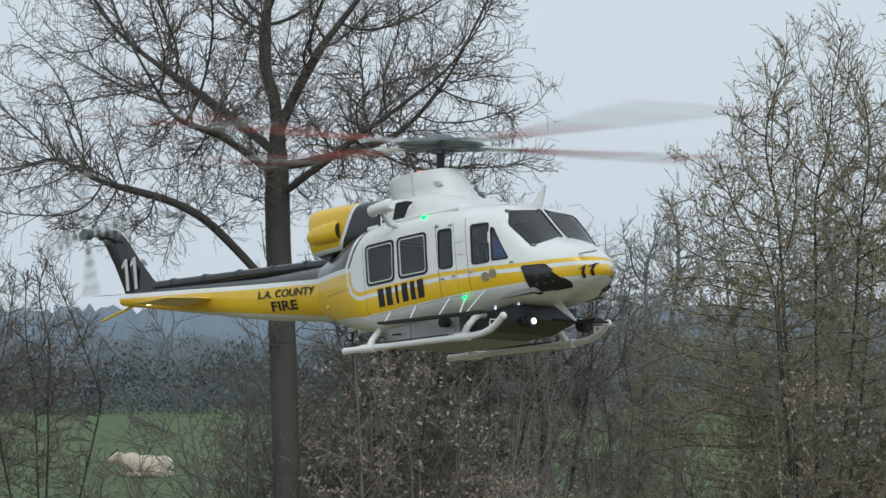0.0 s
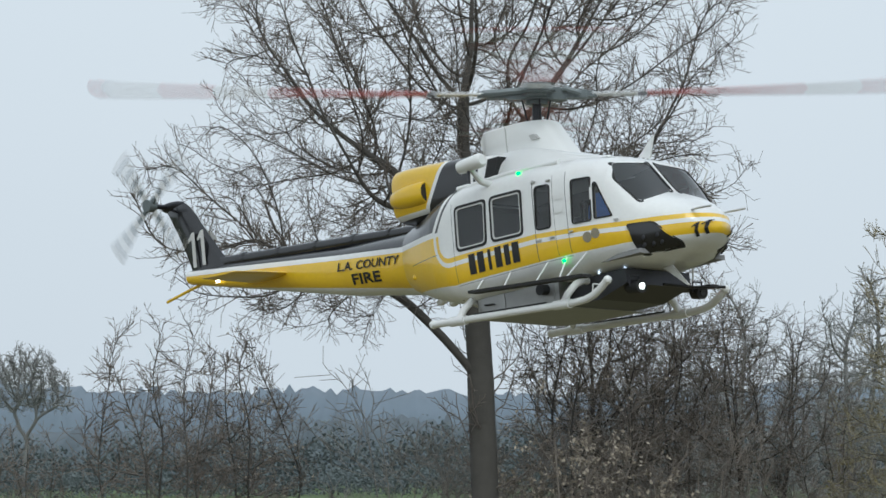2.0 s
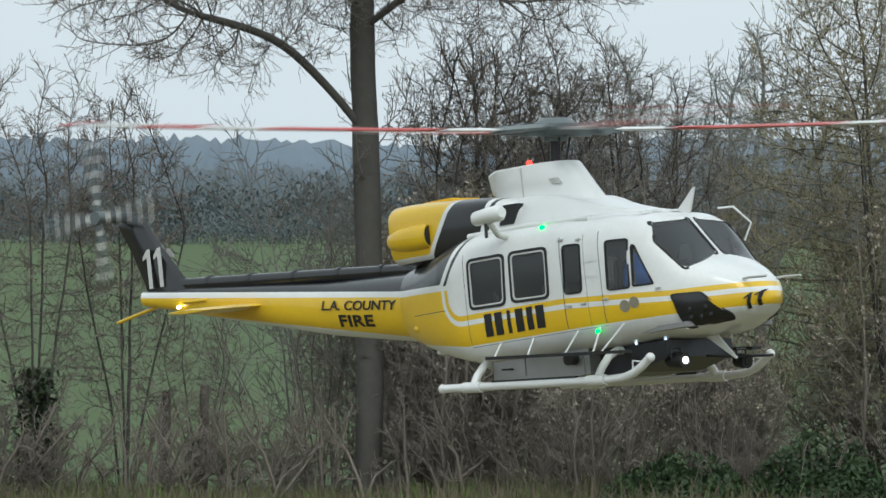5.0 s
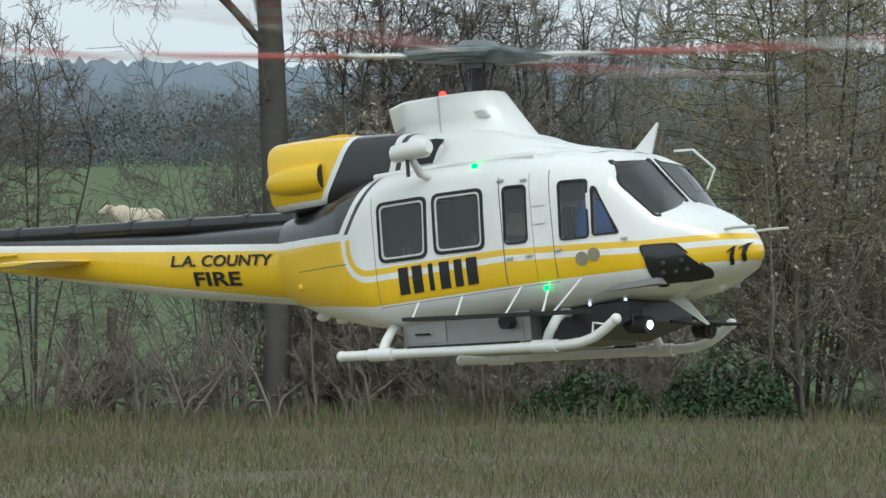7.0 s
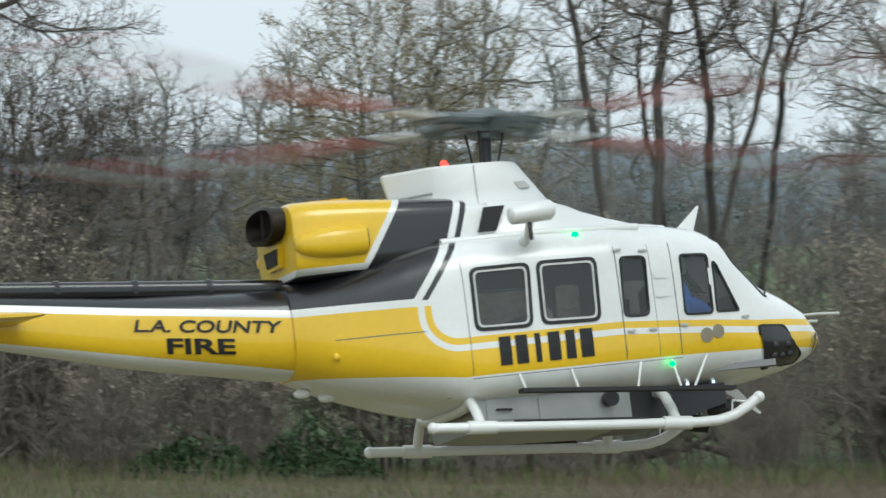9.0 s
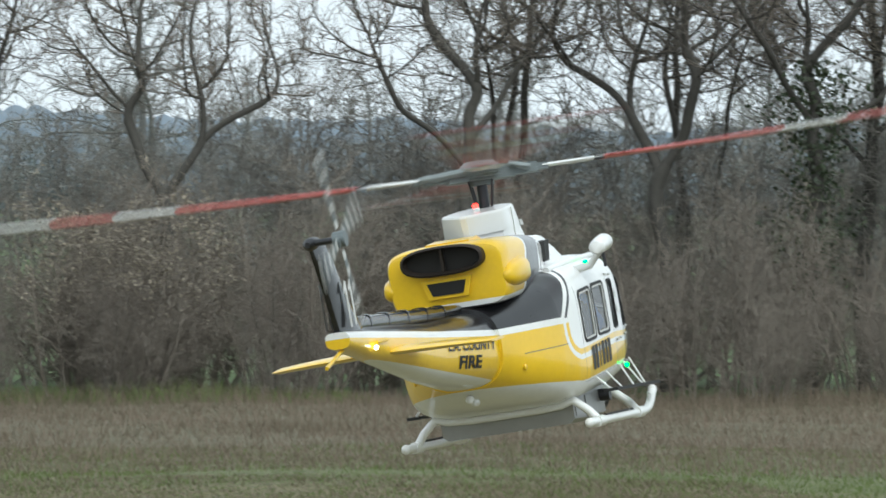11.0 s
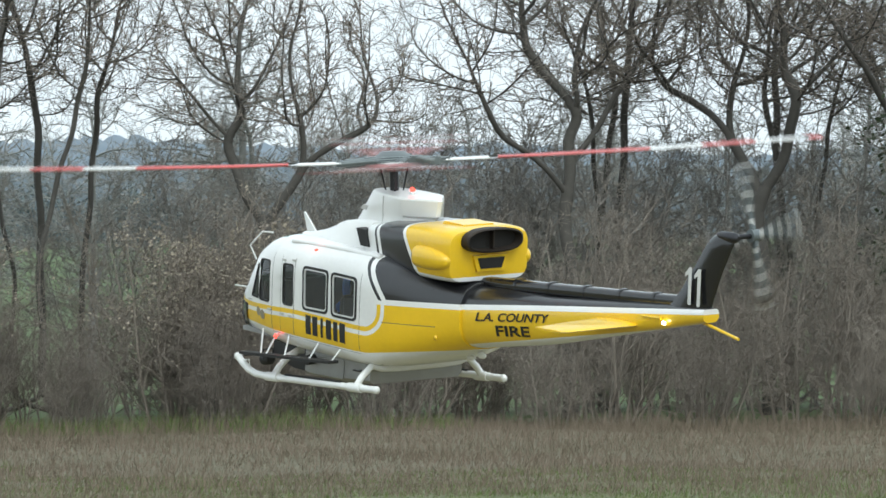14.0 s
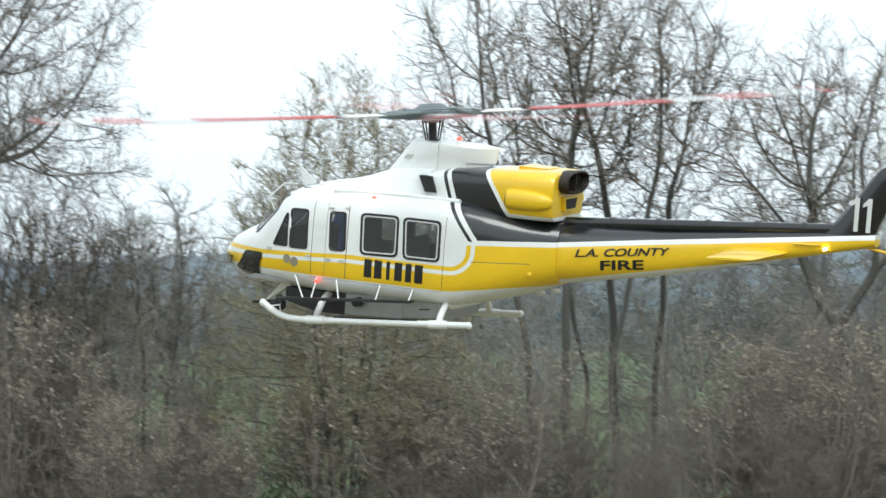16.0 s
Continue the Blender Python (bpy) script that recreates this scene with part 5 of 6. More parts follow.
        sc = part("cowling_scoop", bm, M_YELLOW, cowl, "bulged yellow side scoop", 50)
        bm = bmesh.new()
        loft(bm, (1.0235, 1.026), lambda x: [B(x, s * (0.176 + math.cos(a) * 0.026), 0.292 + math.sin(a) * 0.031) for a in (2 * math.pi * k / 20 for k in range(20))])
        part("scoop_mouth", bm, M_RUBBER, sc)
    # rotor mast and swash plate
    bm = bmesh.new()
    pipe(bm, [B(0.652, 0, 0.44), B(0.64, 0, 0.55)], 0.0155 * U, 14)
    part("rotor_mast", bm, M_STEEL, heli, sharp=40)
    for a in (0.6, 2.2, 3.7, 5.3):
        bm = bmesh.new()
        pipe(bm, [B(0.65 + 0.03 * math.cos(a), 0.03 * math.sin(a), 0.455), B(0.642 + 0.05 * math.cos(a), 0.05 * math.sin(a), 0.545)], 0.003 * U, 6)
        part("pitch_link", bm, M_STEEL, heli)
    bm = bmesh.new()
    pipe(bm, [B(0.754, 0, 0.455), B(0.754, 0, 0.468)], 0.011 * U, 12)
    b = part("beacon_base", bm, M_WHITE, heli, sharp=40)
    bm = bmesh.new()
    blob(bm, B(0.754, 0, 0.472), (0.0095 * U,) * 3, 0, 14)
    part("beacon", bm, M_RED, b, "red anti-collision beacon", 60)


def build_tail(heli):
    # boom
    bm = bmesh.new()
    xs = np.linspace(1.205, 2.4, 30)

    def sec(x):
        w, zb, zt = (float(np.interp(x, (1.21, 1.6, 2.2, 2.4), c)) for c in ((0.122, 0.074, 0.043, 0.034), (-0.014, 0.058, 0.204, 0.252), (0.205, 0.226, 0.288, 0.3)))
        return oval(x, w, zb, zt, 2.7, 40)
    loft(bm, xs, sec)
    boom = part("tail_boom", bm, M_BOOM, heli, "tapering yellow tail boom with a black top", 45)
    bm = bmesh.new()
    loft(bm, np.linspace(1.2, 2.32, 16), lambda x: oval(x, 0.03 - 0.008 * (x - 1.2), 0.19 + 0.085 * (x - 1.21), 0.221 + 0.085 * (x - 1.21) + 0.012, 3, 20))
    part("drive_shaft_cover", bm, M_BLACK, boom, "black drive shaft tunnel", 45)
    for x in (1.38, 1.56, 1.75, 1.94, 2.12):
        bm = bmesh.new()
        loft(bm, (x - 0.006, x + 0.006), lambda q: oval(q, 0.0315 - 0.008 * (x - 1.2), 0.19 + 0.085 * (x - 1.21), 0.225 + 0.085 * (x - 1.21) + 0.012, 3, 16))
        part("cover_strap", bm, M_BLACK, boom)
    # fin
    rows = [(0.262, 2.16, 2.385, 0.03), (0.3, 2.2, 2.392, 0.029), (0.33, 2.235, 2.402, 0.027), (0.42, 2.305, 2.44, 0.024), (0.5, 2.36, 2.482, 0.021), (0.53, 2.385, 2.5, 0.019), (0.545, 2.405, 2.497, 0.01)]

    def fin(r):
        z, a, b, t = r
        prof = [(0, 0), (0.1, 0.7), (0.35, 1.0), (0.7, 0.8), (1.0, 0.3)]
        left = [B(a + (b - a) * u, t * v, z) for u, v in prof]
        right = [B(a + (b - a) * u, -t * v, z) for u, v in reversed(prof[1:])]
        return left + right
    bm = bmesh.new()
    loft(bm, rows, fin)
    f = part("tail_fin", bm, M_BLACK, heli, "black swept tail fin", 40)
    bm = bmesh.new()
    loft(bm, [(2.42, 0.008), (2.44, 0.014), (2.48, 0.018), (2.51, 0.017), (2.525, 0.008)], lambda r: oval(r[0], r[1], 0.548 - r[1], 0.548 + r[1], 2, 14))
    part("tail_gearbox", bm, M_STEEL, f, sharp=50)
    bm = bmesh.new()
    pipe(bm, [B(2.5, 0.0, 0.55), B(2.5, -0.075, 0.55)], 0.009 * U, 10)
    part("tail_rotor_shaft", bm, M_STEEL, f, sharp=40)
    for s in (-1, 1):
        def put(u, v, s=s):
            return B(2.375 - u if s < 0 else 2.297 + u, s * 0.0325, 0.303 + v)
        digit_one("fin_number", put, 0.085, 0.125, M_PRINT_W, f, "white number on the fin")
        # stabiliser
        bm = bmesh.new()

        def stab(r):
            y, a, b, t, zc = r
            out = []
            for k in range(14):
                g = 2 * math.pi * k / 14
                out.append(B((a + b) / 2 + (b - a) / 2 * math.cos(g), s * y, zc + 0.05 * ((a + b) / 2 + (b - a) / 2 * math.cos(g) - 1.95) + t * math.sin(g)))
            return out
        loft(bm, [(0.03, 1.86, 2.08, 0.013, 0.192), (0.2, 1.855, 2.05, 0.01, 0.186), (0.3, 1.85, 2.03, 0.008, 0.181), (0.315, 1.865, 2.01, 0.004, 0.18)], stab)
        part("stabiliser", bm, M_YELLOW, heli, "yellow horizontal stabiliser", 60)
        bm = bmesh.new()
        blob(bm, B(2.22, s * 0.052, 0.228), (0.009 * U, 0.006 * U, 0.006 * U), 0, 12)
        lamp = part("tail_light", bm, M_TAIL, boom, "bright white tail position light", 60)
        bm = bmesh.new()
        pipe(bm, [B(2.1, s * 0.05, 0.235), B(2.2, s * 0.05, 0.24)], 0.005 * U, 6)
        part("light_wire", bm, M_YELLOW, lamp)

        def put_c(u, v, s=s):
            x = 1.592 - u if s < 0 else 1.284 + u
            z = 0.117 + v + 0.12 * (x - 1.44)
            return B(x, s * (boom_y(x, z) + 0.003), z)

        def put_f(u, v, s=s):
            x = 1.517 - u if s < 0 else 1.38 + u
            z = 0.066 + v + 0.12 * (x - 1.44)
            return B(x, s * (boom_y(x, z) + 0.003), z)
        lettering("lettering", "L.A. COUNTY", 0.353, 0.03, put_c, M_PRINT, boom, 0.022, 0.22, "black italic words")
        lettering("lettering", "FIRE", 0.161, 0.037, put_f, M_PRINT, boom, 0.03, 0.0, "bold black word")
    bm = bmesh.new()
    pipe(bm, [B(2.33, 0, 0.25), B(2.42, 0, 0.238), B(2.545, 0, 0.218)], 0.0055 * U, 8)
    part("tail_skid", bm, M_YELLOW, heli, "thin yellow tail skid rod", 60)


def build_under(heli):
    for s in (-1, 1):
        bm = bmesh.new()
        y = s * 0.277
        path = [(0.95, -0.182), (0.8, -0.194), (0.6, -0.21), (0.4, -0.226), (0.29, -0.234), (0.24, -0.234), (0.2, -0.226), (0.165, -0.209), (0.132, -0.188)]
        pipe(bm, [B(x, y, z) for x, z in path], 0.0125 * U, 12)
        skid = part("skid", bm, M_WHITE, heli, "white tubular landing skid", 50)
        for x in (0.95, 0.133):
            bm = bmesh.new()
            z = -0.182 if x > 0.5 else -0.189
            blob(bm, B(x, y, z), (0.0145 * U,) * 3, 0, 12)
            part("skid_cap", bm, M_WHITE, skid, sharp=60)
        for x, z in ((0.83, -0.192), (0.345, -0.23)):
            bm = bmesh.new()
            pipe(bm, [B(x + 0.035, y, z + 0.003), B(x - 0.035, y, z - 0.003)], 0.0165 * U, 12)
            part("skid_saddle", bm, M_WHITE, skid, sharp=50)
        bm = bmesh.new()
        pipe(bm, [B(0.75, y, -0.187), B(0.42, y, -0.213)], 0.0065 * U, 6)
        part("wear_strip", bm, M_RUBBER, skid)
        bm = bmesh.new()
        pipe(bm, [B(0.155, y, -0.2), B(0.2, y, -0.19), B(0.205, y, -0.222)], 0.003 * U, 6)
        part("skid_bracket", bm, M_WHITE, skid)
        # boarding step on struts
        bm = bmesh.new()
        a, b = B(0.73, s * 0.3, -0.117), B(0.2, s * 0.3, -0.163)
        for u0, u1 in ((0.0, 1.0),):
            c = [a + Vector((0, d, h)) for d, h in ((-0.026, -0.005), (0.026, -0.005), (0.026, 0.006), (-0.026, 0.006))]
            e = [b + Vector((0, d, h)) for d, h in ((-0.026, -0.005), (0.026, -0.005), (0.026, 0.006), (-0.026, 0.006))]
            va, vb = [bm.verts.new(p) for p in c], [bm.verts.new(p) for p in e]
            for k in range(4):
                bm.faces.new((va[k], va[(k + 1) % 4], vb[(k + 1) % 4], vb[k]))
            bm.faces.new(va)
            bm.faces.new(vb)
        step = part("boarding_step", bm, M_RUBBER, heli, "long black boarding step")
        for x, lean in ((0.715, 0.0), (0.585, 0.0), (0.44, -0.03), (0.33, 0.0), (0.3, -0.06)):
            z = -0.117 - (0.73 - x) * 0.087
            bm = bmesh.new()
            pipe(bm, [B(x, s * 0.3, z), B(x + lean, s * body_y(x, -0.075), -0.075)], 0.003 * U, 6)
            part("step_strut", bm, M_WHITE, step)
        bm = bmesh.new()
        if s < 0:
            blob(bm, B(0.333, -0.262, -0.087), (0.007 * U, 0.007 * U, 0.007 * U), 0, 12)
            part("position_light", bm, M_GREEN, heli, "bright green position light", 60)
            bm = bmesh.new()
            blob(bm, B(0.526, -0.238, 0.247), (0.009 * U, 0.008 * U, 0.007 * U), 0, 12)
            part("position_light", bm, M_GREEN, heli, "bright green roof light", 60)
        else:
            blob(bm, B(0.333, 0.262, -0.087), (0.007 * U, 0.007 * U, 0.007 * U), 0, 12)
            part("position_light", bm, M_RED, heli, "red position light", 60)
            bm = bmesh.new()
            blob(bm, B(0.526, 0.238, 0.245), (0.009 * U, 0.007 * U, 0.005 * U), 0, 12)
            part("position_light", bm, M_RED, heli, "red roof light", 60)
    for x, z in ((0.83, -0.192), (0.345, -0.23)):
        bm = bmesh.new()
        half = [(0.277, z), (0.25, z + 0.035), (0.21, z + 0.07), (0.17, -0.132 if x > 0.5 else -0.143), (0.1, -0.136 if x > 0.5 else -0.148)]
        pts = [B(x, y, q) for y, q in half] + [B(x, -y, q) for y, q in reversed(half)]
        pipe(bm, pts, 0.0125 * U, 10)
        part("cross_tube", bm, M_WHITE, heli, "arched white cross tube", 60)
    # belly water tank
    bm = bmesh.new()
    loft(bm, [(0.43, -0.125, -0.214), (0.63, -0.118, -0.205), (0.81, -0.11, -0.19)],
         lambda r: [B(r[0], y, z) for y, z in ((-0.2, r[1]), (0.2, r[1]), (0.2, r[2] + 0.012), (0.185, r[2]), (-0.185, r[2]), (-0.2, r[2] + 0.012))])
    tank = part("belly_tank", bm, M_ALU, heli, "scuffed grey aluminium water tank under the belly", 30)
    bm = bmesh.new()
    loft(bm, [(0.17, -0.135, -0.185), (0.3, -0.135, -0.215), (0.43, -0.125, -0.212)], lambda r: [B(r[0], y, z) for y, z in ((-0.15, r[1]), (0.15, r[1]), (0.15, r[2]), (-0.15, r[2]))])
    part("tank_front", bm, M_STEEL, tank, "dark pump housing")
    for s in (-1, 1):
        for x0, x1, z0, z1 in ((0.79, 0.68, -0.125, -0.178), (0.66, 0.45, -0.13, -0.196)):
            bm = bmesh.new()
            loft(bm, (0.0, 1.0), lambda q: [B(x, s * (0.2 + 0.003 * q), z + 0.04 * (x - 0.62)) for x, z in ((x0, z0), (x1, z0), (x1, z1), (x0, z1))])
            part("tank_panel", bm, M_ALU, tank)
        bm = bmesh.new()
        pipe(bm, [B(0.485, s * 0.2, -0.15), B(0.485, s * 0.235, -0.152)], 0.018 * U, 14)
        part("filler_cap", bm, M_STEEL, tank, "round dark filler cap", 40)
        bm = bmesh.new()
        pipe(bm, [B(0.765, s * 0.203, -0.148), B(0.765, s * 0.212, -0.148), B(0.73, s * 0.212, -0.151), B(0.73, s * 0.203, -0.151)], 0.003 * U, 6)
        part("tank_handle", bm, M_STEEL, tank)
    # searchlight and camera pod
    def pod(name, o, r, length, lens, label):
        bm = bmesh.new()
        a, b = o, o + Vector((length, -0.01, -0.012))
        pipe(bm, [a, a.lerp(b, 0.15), b], [r * 0.7, r, r], 18)
        p = part(name, bm, M_RUBBER, heli, label, 40)
        bm = bmesh.new()
        d = (b - a).normalized()
        pipe(bm, [b, b + d * 0.004], r * 0.48, 18)
        part("lens", bm, lens, p, sharp=40)
        bm = bmesh.new()
        pipe(bm, [a.lerp(b, 0.5) + Vector((0, -r, 0)), a.lerp(b, 0.5) + Vector((0, -r, r * 1.6)), a.lerp(b, 0.5) + Vector((0, r, r * 1.6)), a.lerp(b, 0.5) + Vector((0, r, 0))], 0.004, 6)
        part("yoke", bm, M_STEEL, p)
    pod("searchlight", B(0.205, -0.11, -0.19), 0.027, 0.085, M_LAMP, "black searchlight with a lit lens")
    pod("camera_pod", B(0.17, 0.16, -0.2), 0.026, 0.06, M_BLACK, "small black camera pod")
    for x, y in ((0.27, -0.17), (0.19, -0.13)):
        bm = bmesh.new()
        blob(bm, B(x, y, -0.132), (0.0045 * U, 0.0045 * U, 0.006 * U), 0, 12)
        part("landing_lamp", bm, M_LAMP2, heli, "small lit landing lamp", 60)
    bm = bmesh.new()
    pipe(bm, [B(0.06, 0.2, -0.2), B(0.12, 0.1, -0.195), B(0.13, -0.02, -0.19)], 0.006, 6)
    part("camera_bar", bm, M_STEEL, heli)
    for x0, z0 in ((1.18, -0.045), (1.12, -0.06)):
        bm = bmesh.new()
        blob(bm, B(x0, 0, z0), (0.022 * U, 0.012 * U, 0.012 * U), 0, 12)
        part("belly_lamp", bm, M_WHITE, heli, sharp=60)


def build_fittings(heli):
    def plate(name, pts, y, mat, label):
        bm = bmesh.new()
        loft(bm, (y - 0.003, y + 0.003), lambda q: [B(x, q, z) for x, z in pts])
        part(name, bm, mat, heli, label)
    plate("wire_cutter", [(0.2, 0.25), (0.152, 0.235), (0.124, 0.31), (0.128, 0.312)], 0, M_WHITE, "white upper wire cutter blade")
    plate("wire_cutter", [(0.15, -0.125), (0.105, -0.122), (0.033, -0.208), (0.038, -0.21)], 0, M_WHITE, "white lower wire cutter blade")
    for s in (-1, 1):
        bm = bmesh.new()
        pipe(bm, [B(-0.07, s * 0.075, 0.012), B(-0.11, s * 0.08, 0.012), B(-0.172, s * 0.08, 0.008)], [0.004, 0.0045, 0.0045], 8)
        part("pitot_tube", bm, M_GREY, heli, "thin grey pitot tube", 60)
        bm = bmesh.new()
        if s > 0:
            pipe(bm, [B(0.12, s * 0.2, 0.15), B(0.1, s * 0.215, 0.2), B(0.15, s * 0.2, 0.255), B(0.2, s * 0.19, 0.258)], 0.004, 6)
        if s > 0:
            part("hand_rail", bm, M_WHITE, heli)
        else:
            bm.free()
        pane = rounded([(0.33, 0.03), (0.21, 0.035), (0.21, 0.16), (0.33, 0.16)], 0.02)
        bm = bmesh.new()
        bm.faces.new([bm.verts.new(B(p.x, s * p.y, frame_at(p.x)[2] * (1 - 0.35 * (p.y / frame_at(p.x)[0]) ** 5) + 0.002)) for p in pane])
        part("roof_window", bm, M_LENS_G, heli, "green tinted roof window")
        # registration, shown as plain bars
        x0, w = (0.766, 0.245) if s < 0 else (0.515, 0.242)
        for k, wk in enumerate((0.03, 0.03, 0.014, 0.03, 0.024, 0.032)):
            c = w * (k + 0.5) / 6
            a, b = c - wk / 2, c + wk / 2
            sg = -1 if s < 0 else 1
            poly = [Vector((x0 + sg * a, -0.05)), Vector((x0 + sg * b, -0.05)), Vector((x0 + sg * b, 0.018)), Vector((x0 + sg * a, 0.018))]
            part("registration_bar", sheet(poly, side_point(s, 0.002)), M_PRINT, heli, "black registration bar")

        def put(u, v, s=s):
            x = (-0.078 - u * 0.6) if s < 0 else (-0.111 + u * 0.6)
            x += 0.35 * v * (-1 if s < 0 else 1)
            z = -0.081 + v + (-0.08 - x) * 0.35
            return B(x - 0.003, s * (body_y(x, z) + 0.006), z)
        digit_one("nose_number", put, 0.06, 0.04, M_PRINT, heli, "black number on the nose")
        for x, z, r in ((0.232, -0.026, 0.017), (0.2, -0.019, 0.016)):
            ring = [Vector((x + r * math.cos(a), z + r * 1.05 * math.sin(a))) for a in (2 * math.pi * k / 22 for k in range(22))]
            part("badge", sheet(ring, side_point(s, 0.002), 0.05), M_BADGE, heli, "small round printed badge")
        for x, z in ((0.335, 0.13), (0.335, 0.085)):
            ring = rounded([(x + 0.018, z + 0.01), (x - 0.018, z + 0.01), (x - 0.018, z - 0.01), (x + 0.018, z - 0.01)], 0.004)
            part("vent_cover", sheet(ring, side_point(s, 0.003), 0.05), M_WHITE, heli)
        for x, z in ((0.427, 0.0), (0.372, 0.0), (0.29, 0.003), (0.437, 0.197), (0.372, 0.19), (0.12, 0.012)):
            bm = bmesh.new()
            o = side_point(s, 0.004)(Vector((x, z)))
            box(bm, o.x - 0.012, o.x + 0.012, o.y - 0.004, o.y + 0.004, o.z - 0.004, o.z + 0.004, 0.002)
            part("door_latch", bm, M_GREY, heli)
        bm = bmesh.new()
        blob(bm, B(1.13, s * 0.165, 0.02), (0.012, 0.006, 0.012), 0, 10)
        part("filler_port", bm, M_YELLOW, heli, sharp=60)
        bm = bmesh.new()
        pipe(bm, [B(0.85, s * 0.2, 0.262), B(0.6, s * 0.21, 0.262), B(0.36, s * 0.215, 0.252)], 0.012, 8)
        part("roof_gutter", bm, M_WHITE, heli, sharp=60)
    # rescue hoist on the right roof edge
    bm = bmesh.new()
    pipe(bm, [B(0.66, -0.22, 0.235), B(0.66, -0.285, 0.245), B(0.66, -0.318, 0.28)], [0.016, 0.013, 0.011], 10)
    arm = part("hoist_arm", bm, M_WHITE, heli, "white rescue hoist arm", 50)
    bm = bmesh.new()
    a = [(0.712, 0.014, 0.017), (0.705, 0.024, 0.022), (0.66, 0.026, 0.024), (0.61, 0.027, 0.025), (0.6, 0.018, 0.016)]
    loft(bm, a, lambda r: [B(r[0], -0.325 + math.cos(t) * r[1], 0.3 + math.sin(t) * r[2] + 0.006 * (0.66 - r[0]) * 10) for t in (2 * math.pi * k / 18 for k in range(18))])
    part("hoist_drum", bm, M_WHITE, arm, "white hoist drum housing", 45)
    bm = bmesh.new()
    pipe(bm, [B(0.665, -0.33, 0.278), B(0.665, -0.332, 0.235)], 0.006, 8)
    part("hoist_hook", bm, M_STEEL, arm)
    # cabin inside
    bm = bmesh.new()
    box(bm, *sorted((B(0.88, 0, 0).x, B(0.05, 0, 0).x)), -0.2 * U, 0.2 * U, -0.11 * U, -0.095 * U)
    part("cabin_floor", bm, M_INSIDE, heli)
    bm = bmesh.new()
    box(bm, *sorted((B(0.13, 0, 0).x, B(0.09, 0, 0).x)), -0.15 * U, 0.15 * U, -0.06 * U, 0.075 * U, 0.01)
    part("instrument_panel", bm, M_RUBBER, heli)
    for y in (-0.12, 0.12):
        bm = bmesh.new()
        box(bm, *sorted((B(0.32, 0, 0).x, B(0.23, 0, 0).x)), (y - 0.05) * U, (y + 0.05) * U, -0.095 * U, -0.04 * U, 0.01)
        box(bm, *sorted((B(0.335, 0, 0).x, B(0.305, 0, 0).x)), (y - 0.05) * U, (y + 0.05) * U, -0.06 * U, 0.12 * U, 0.012)
        part("pilot_seat", bm, M_RUBBER, heli)
    for x in (0.55, 0.75):
        bm = bmesh.new()
        box(bm, *sorted((B(x + 0.05, 0, 0).x, B(x - 0.05, 0, 0).x)), -0.18 * U, 0.18 * U, -0.095 * U, -0.03 * U, 0.01)
        box(bm, *sorted((B(x + 0.06, 0, 0).x, B(x + 0.035, 0, 0).x)), -0.18 * U, 0.18 * U, -0.06 * U, 0.09 * U, 0.012)
        part("bench_seat", bm, M_INSIDE, heli)
    bm = bmesh.new()
    blob(bm, B(0.262, -0.135, 0.055), (0.042 * U, 0.052 * U, 0.085 * U), 0, 16, 0)
    blob(bm, B(0.225, -0.165, 0.05), (0.05 * U, 0.02 * U, 0.024 * U), 0.5, 14, 0)
    blob(bm, B(0.235, -0.13, -0.03), (0.06 * U, 0.045 * U, 0.03 * U), 0, 14, 0)
    blob(bm, B(0.25, -0.135, 0.158), (0.027 * U, 0.025 * U, 0.031 * U), 0, 16, 1)
    part("pilot_doll", bm, [M_DOLL, M_GREY], heli, "plain blue-clad toy pilot with a pale head", 70)


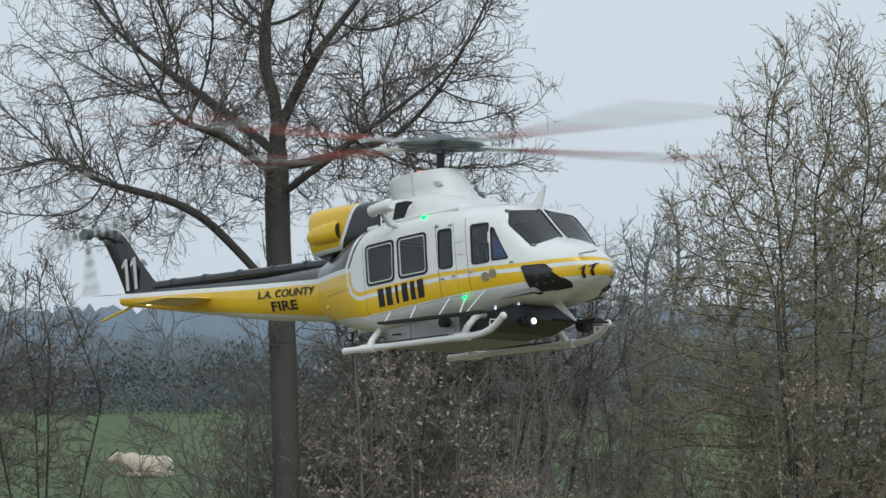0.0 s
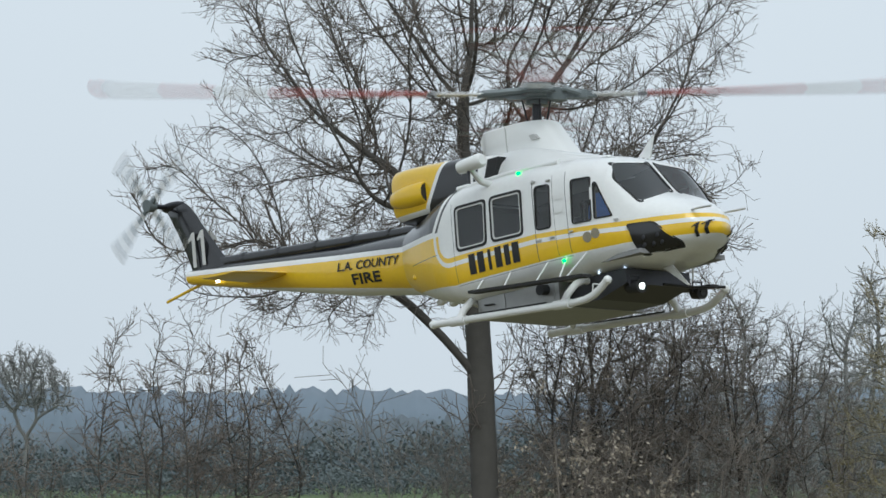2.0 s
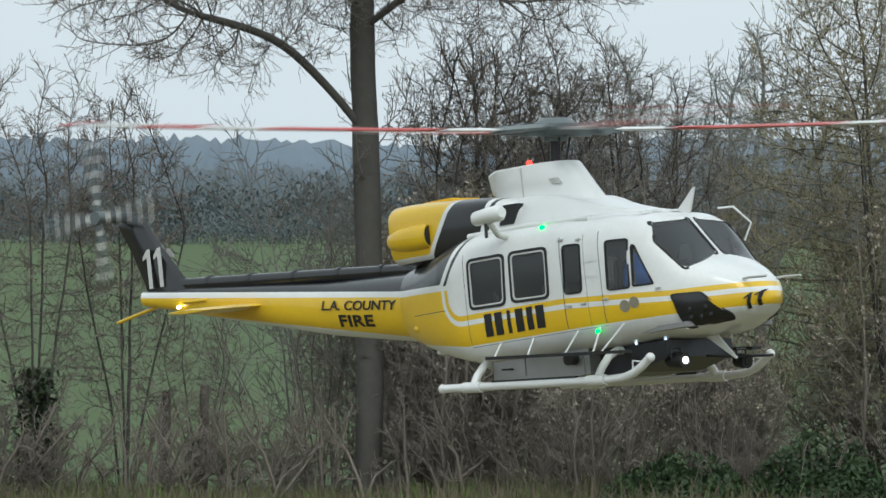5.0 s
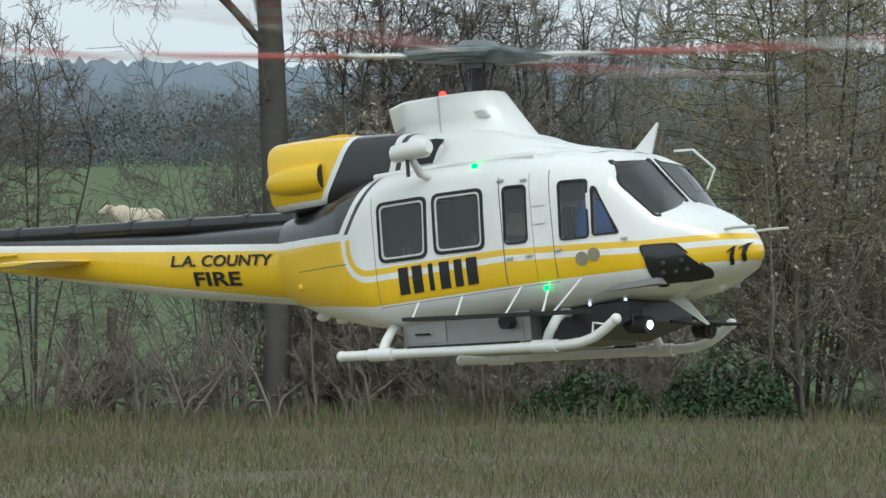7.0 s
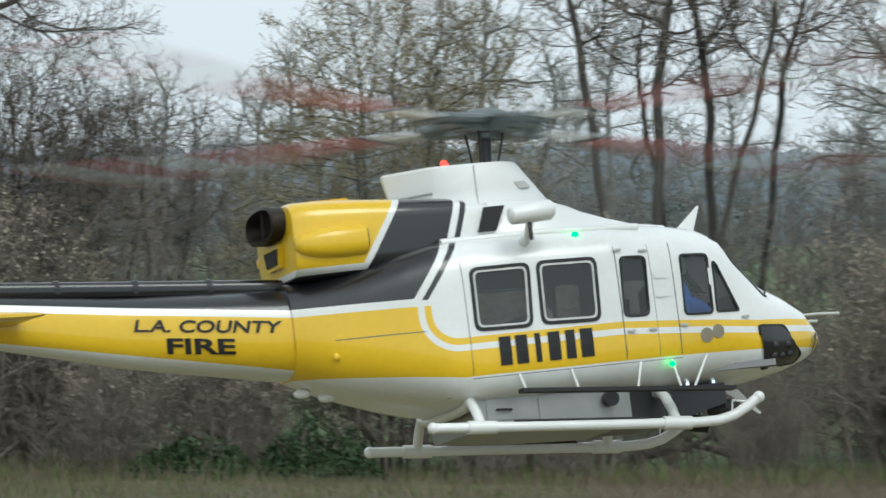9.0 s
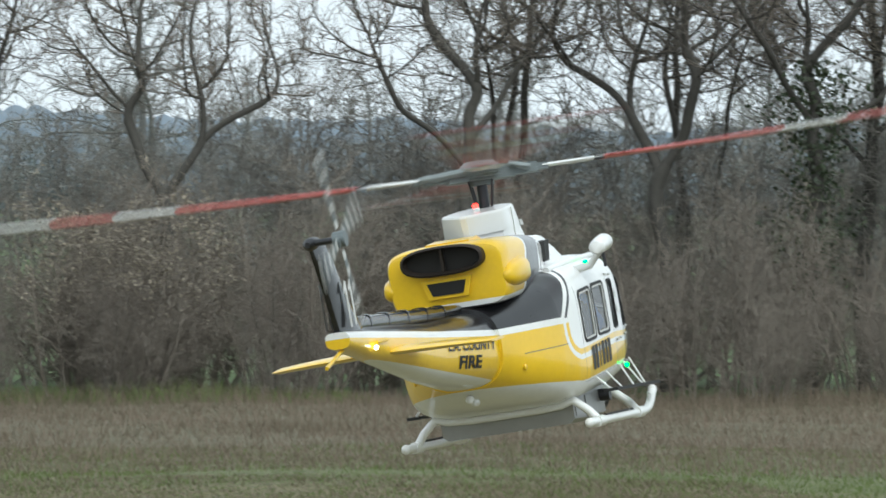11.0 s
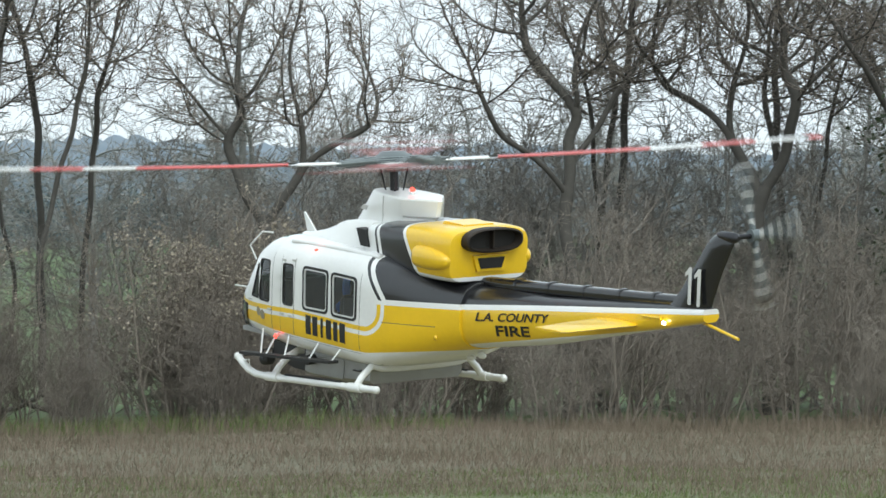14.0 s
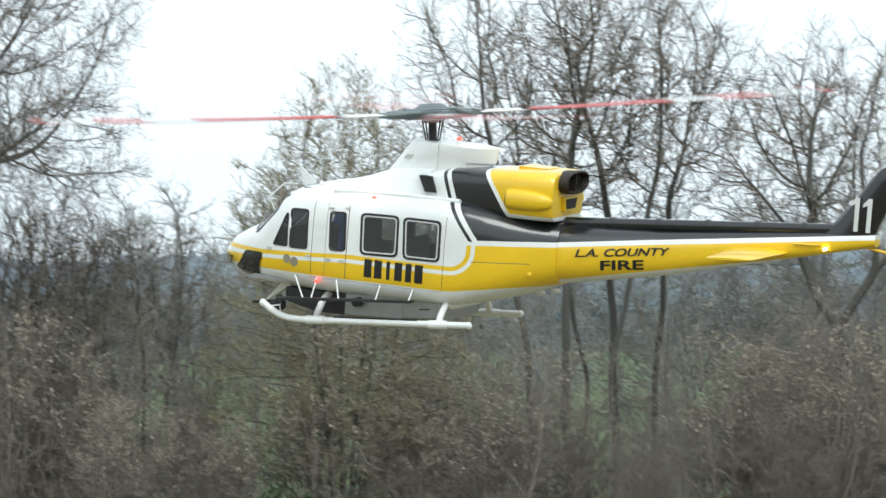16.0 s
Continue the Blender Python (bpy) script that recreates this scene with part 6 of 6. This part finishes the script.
def build_rotors(heli):
    bm = bmesh.new()
    pipe(bm, [(0, 0, -0.04), (0, 0, 0.03)], 0.045, 16)
    for k in range(4):
        rot = Matrix.Rotation(math.pi / 2 * k, 4, "Z")
        for lo, hi, wd, th in ((0.02, 0.12, 0.042, 0.024), (0.12, 0.2, 0.034, 0.018), (0.2, 0.24, 0.024, 0.012)):
            c = Matrix.Translation(((lo + hi) / 2, 0, 0)) @ Matrix.Diagonal((hi - lo, wd * 2, th * 2, 1))
            bmesh.ops.create_cube(bm, size=1.0, matrix=rot @ c)
    bmesh.ops.create_cone(bm, cap_ends=True, segments=20, radius1=0.09, radius2=0.05, depth=0.03, matrix=Matrix.Translation((0, 0, 0.03)))
    hub = part("main_rotor_hub", bm, M_HUB, heli, "grey four-armed rotor head", 40)
    for k in range(4):
        rot = Matrix.Rotation(math.pi / 2 * k, 4, "Z")
        for kind, a, b, r in (("pitch_horn", (0.1, -0.06, 0.02), (0.17, -0.055, 0.0), 0.012), ("blade_damper", (0.06, 0.05, 0.01), (0.22, 0.045, 0.0), 0.014)):
            bm = bmesh.new()
            pipe(bm, [rot @ Vector(a), rot @ Vector(b)], r, 8)
            part(kind, bm, M_HUB, hub, sharp=40)
    bands = [(0.22, 0.44, 0), (0.44, 1.08, 1), (1.08, 1.3, 0), (1.3, 1.52, 1), (1.52, 1.74, 0), (1.74, 1.8, 1)]
    blade = None
    for k in range(4):
        m = Matrix.Rotation(math.pi / 2 * k, 4, "Z")
        if blade is None:
            bm = bmesh.new()
            for lo, hi, c in bands:
                def sec(r):
                    ch = 0.03 + 0.018 * min(1, max(0, (r - 0.22) / 0.12))
                    z = 0.02 * (r / 1.8) ** 2 * 1.8
                    return [Vector((r, y * ch, z + h)) for y, h in ((-1, 0.0), (-0.7, 0.006), (0.2, 0.009), (0.85, 0.006), (1.0, 0.0), (0.6, -0.005), (-0.4, -0.004))]
                loft(bm, np.linspace(lo, hi, 4), sec, lo == 0.22 or hi == 1.8, c)
            bmesh.ops.remove_doubles(bm, verts=bm.verts, dist=1e-4)
            blade = part("rotor_blade", bm, [M_BLADE_W, M_BLADE_R], hub, "white blade with red bands", 50)
        else:
            o = new("rotor_blade", blade.data)
            o.parent = hub
            o["label"] = "white blade with red bands"
            o.matrix_basis = m
    bm = bmesh.new()
    pipe(bm, [(0, 0.02, 0), (0, -0.02, 0)], 0.026, 14)
    box(bm, -0.05, 0.05, -0.008, 0.008, -0.012, 0.012, 0.003)
    tail = part("tail_rotor_hub", bm, M_HUB, heli, "grey tail rotor hub", 40)
    for k in range(4):
        s = 1
        bm = bmesh.new()
        edges = np.linspace(0.04, 0.295, 10)
        for i, (lo, hi) in enumerate(zip(edges, edges[1:])):
            loft(bm, (lo, hi), lambda r: [Vector((s * r, h, y * 0.016)) for y, h in ((-1, 0), (-0.2, 0.004), (0.8, 0.003), (1, 0), (0, -0.003))], i in (0, 8), i % 2)
        bmesh.ops.remove_doubles(bm, verts=bm.verts, dist=1e-4)
        o = part("tail_rotor_blade", bm, [M_GREY, M_HUB], tail, "pale grey tail rotor blade with dark bands", 50)
        o.matrix_basis = pose(0, 0, 0, 0, 90 * k, 0)
    return hub, tail


helicopter = new("helicopter")
tagged(helicopter, "large white, yellow and black model fire helicopter hovering over the meadow", "helicopter")
build_fuselage(helicopter)
build_windows(helicopter)
build_upper(helicopter)
build_tail(helicopter)
build_under(helicopter)
build_fittings(helicopter)
main_rotor, tail_rotor = build_rotors(helicopter)
HUB_POSE = Matrix.Translation(B(0.637, 0, 0.556)) @ pose(0, 0, 0, 0, 7, 0)
TAIL_POSE = Matrix.Translation(B(2.5, -0.085, 0.55))


def motions():
    walk(helicopter, [(t, pose(*p, q[2], -q[1], q[0])) for t, p, q in flight_rows])
    # the rotor's phase against the line of sight at these times, in degrees modulo a quarter turn
    phase = {0: 38, 0.5: 32, 1: 38, 1.5: 0, 2: 0, 2.5: 32, 3: 0, 3.5: 0, 4: 40, 4.5: 42, 5: 15, 7.5: 20, 8: 45, 10.5: 10, 11: 5, 11.5: 32,
             12: 40, 12.5: 35, 13: 40, 13.5: 10, 14: 0, 14.5: 40, 15: 15, 15.5: 20, 16: 10}
    heading = {f[0]: f[4] for f in FLIGHT}
    sight = {c[0]: c[1] for c in PAN}
    keys, total, last = [], 0.0, None
    for t, th in phase.items():
        want = th - sight[t] - heading[t]
        if last is None:
            total = want
        else:
            free = total + 80.0 * 30 * (t - last)
            total = free + ((want - free + 45) % 90 - 45)
        keys.append((t, total))
        last = t
    kt, kv = [k[0] for k in keys], [k[1] for k in keys]
    turn, tail_turn = [], []
    for f in range(0, 481):
        turn.append((f / 30, HUB_POSE @ pose(0, 0, 0, 0, 0, float(np.interp(f / 30, kt, kv)))))
        tail_turn.append((f / 30, TAIL_POSE @ pose(0, 0, 0, 0, 89.4 * f, 0)))
    walk(main_rotor, turn)
    walk(tail_rotor, tail_turn)


motions()
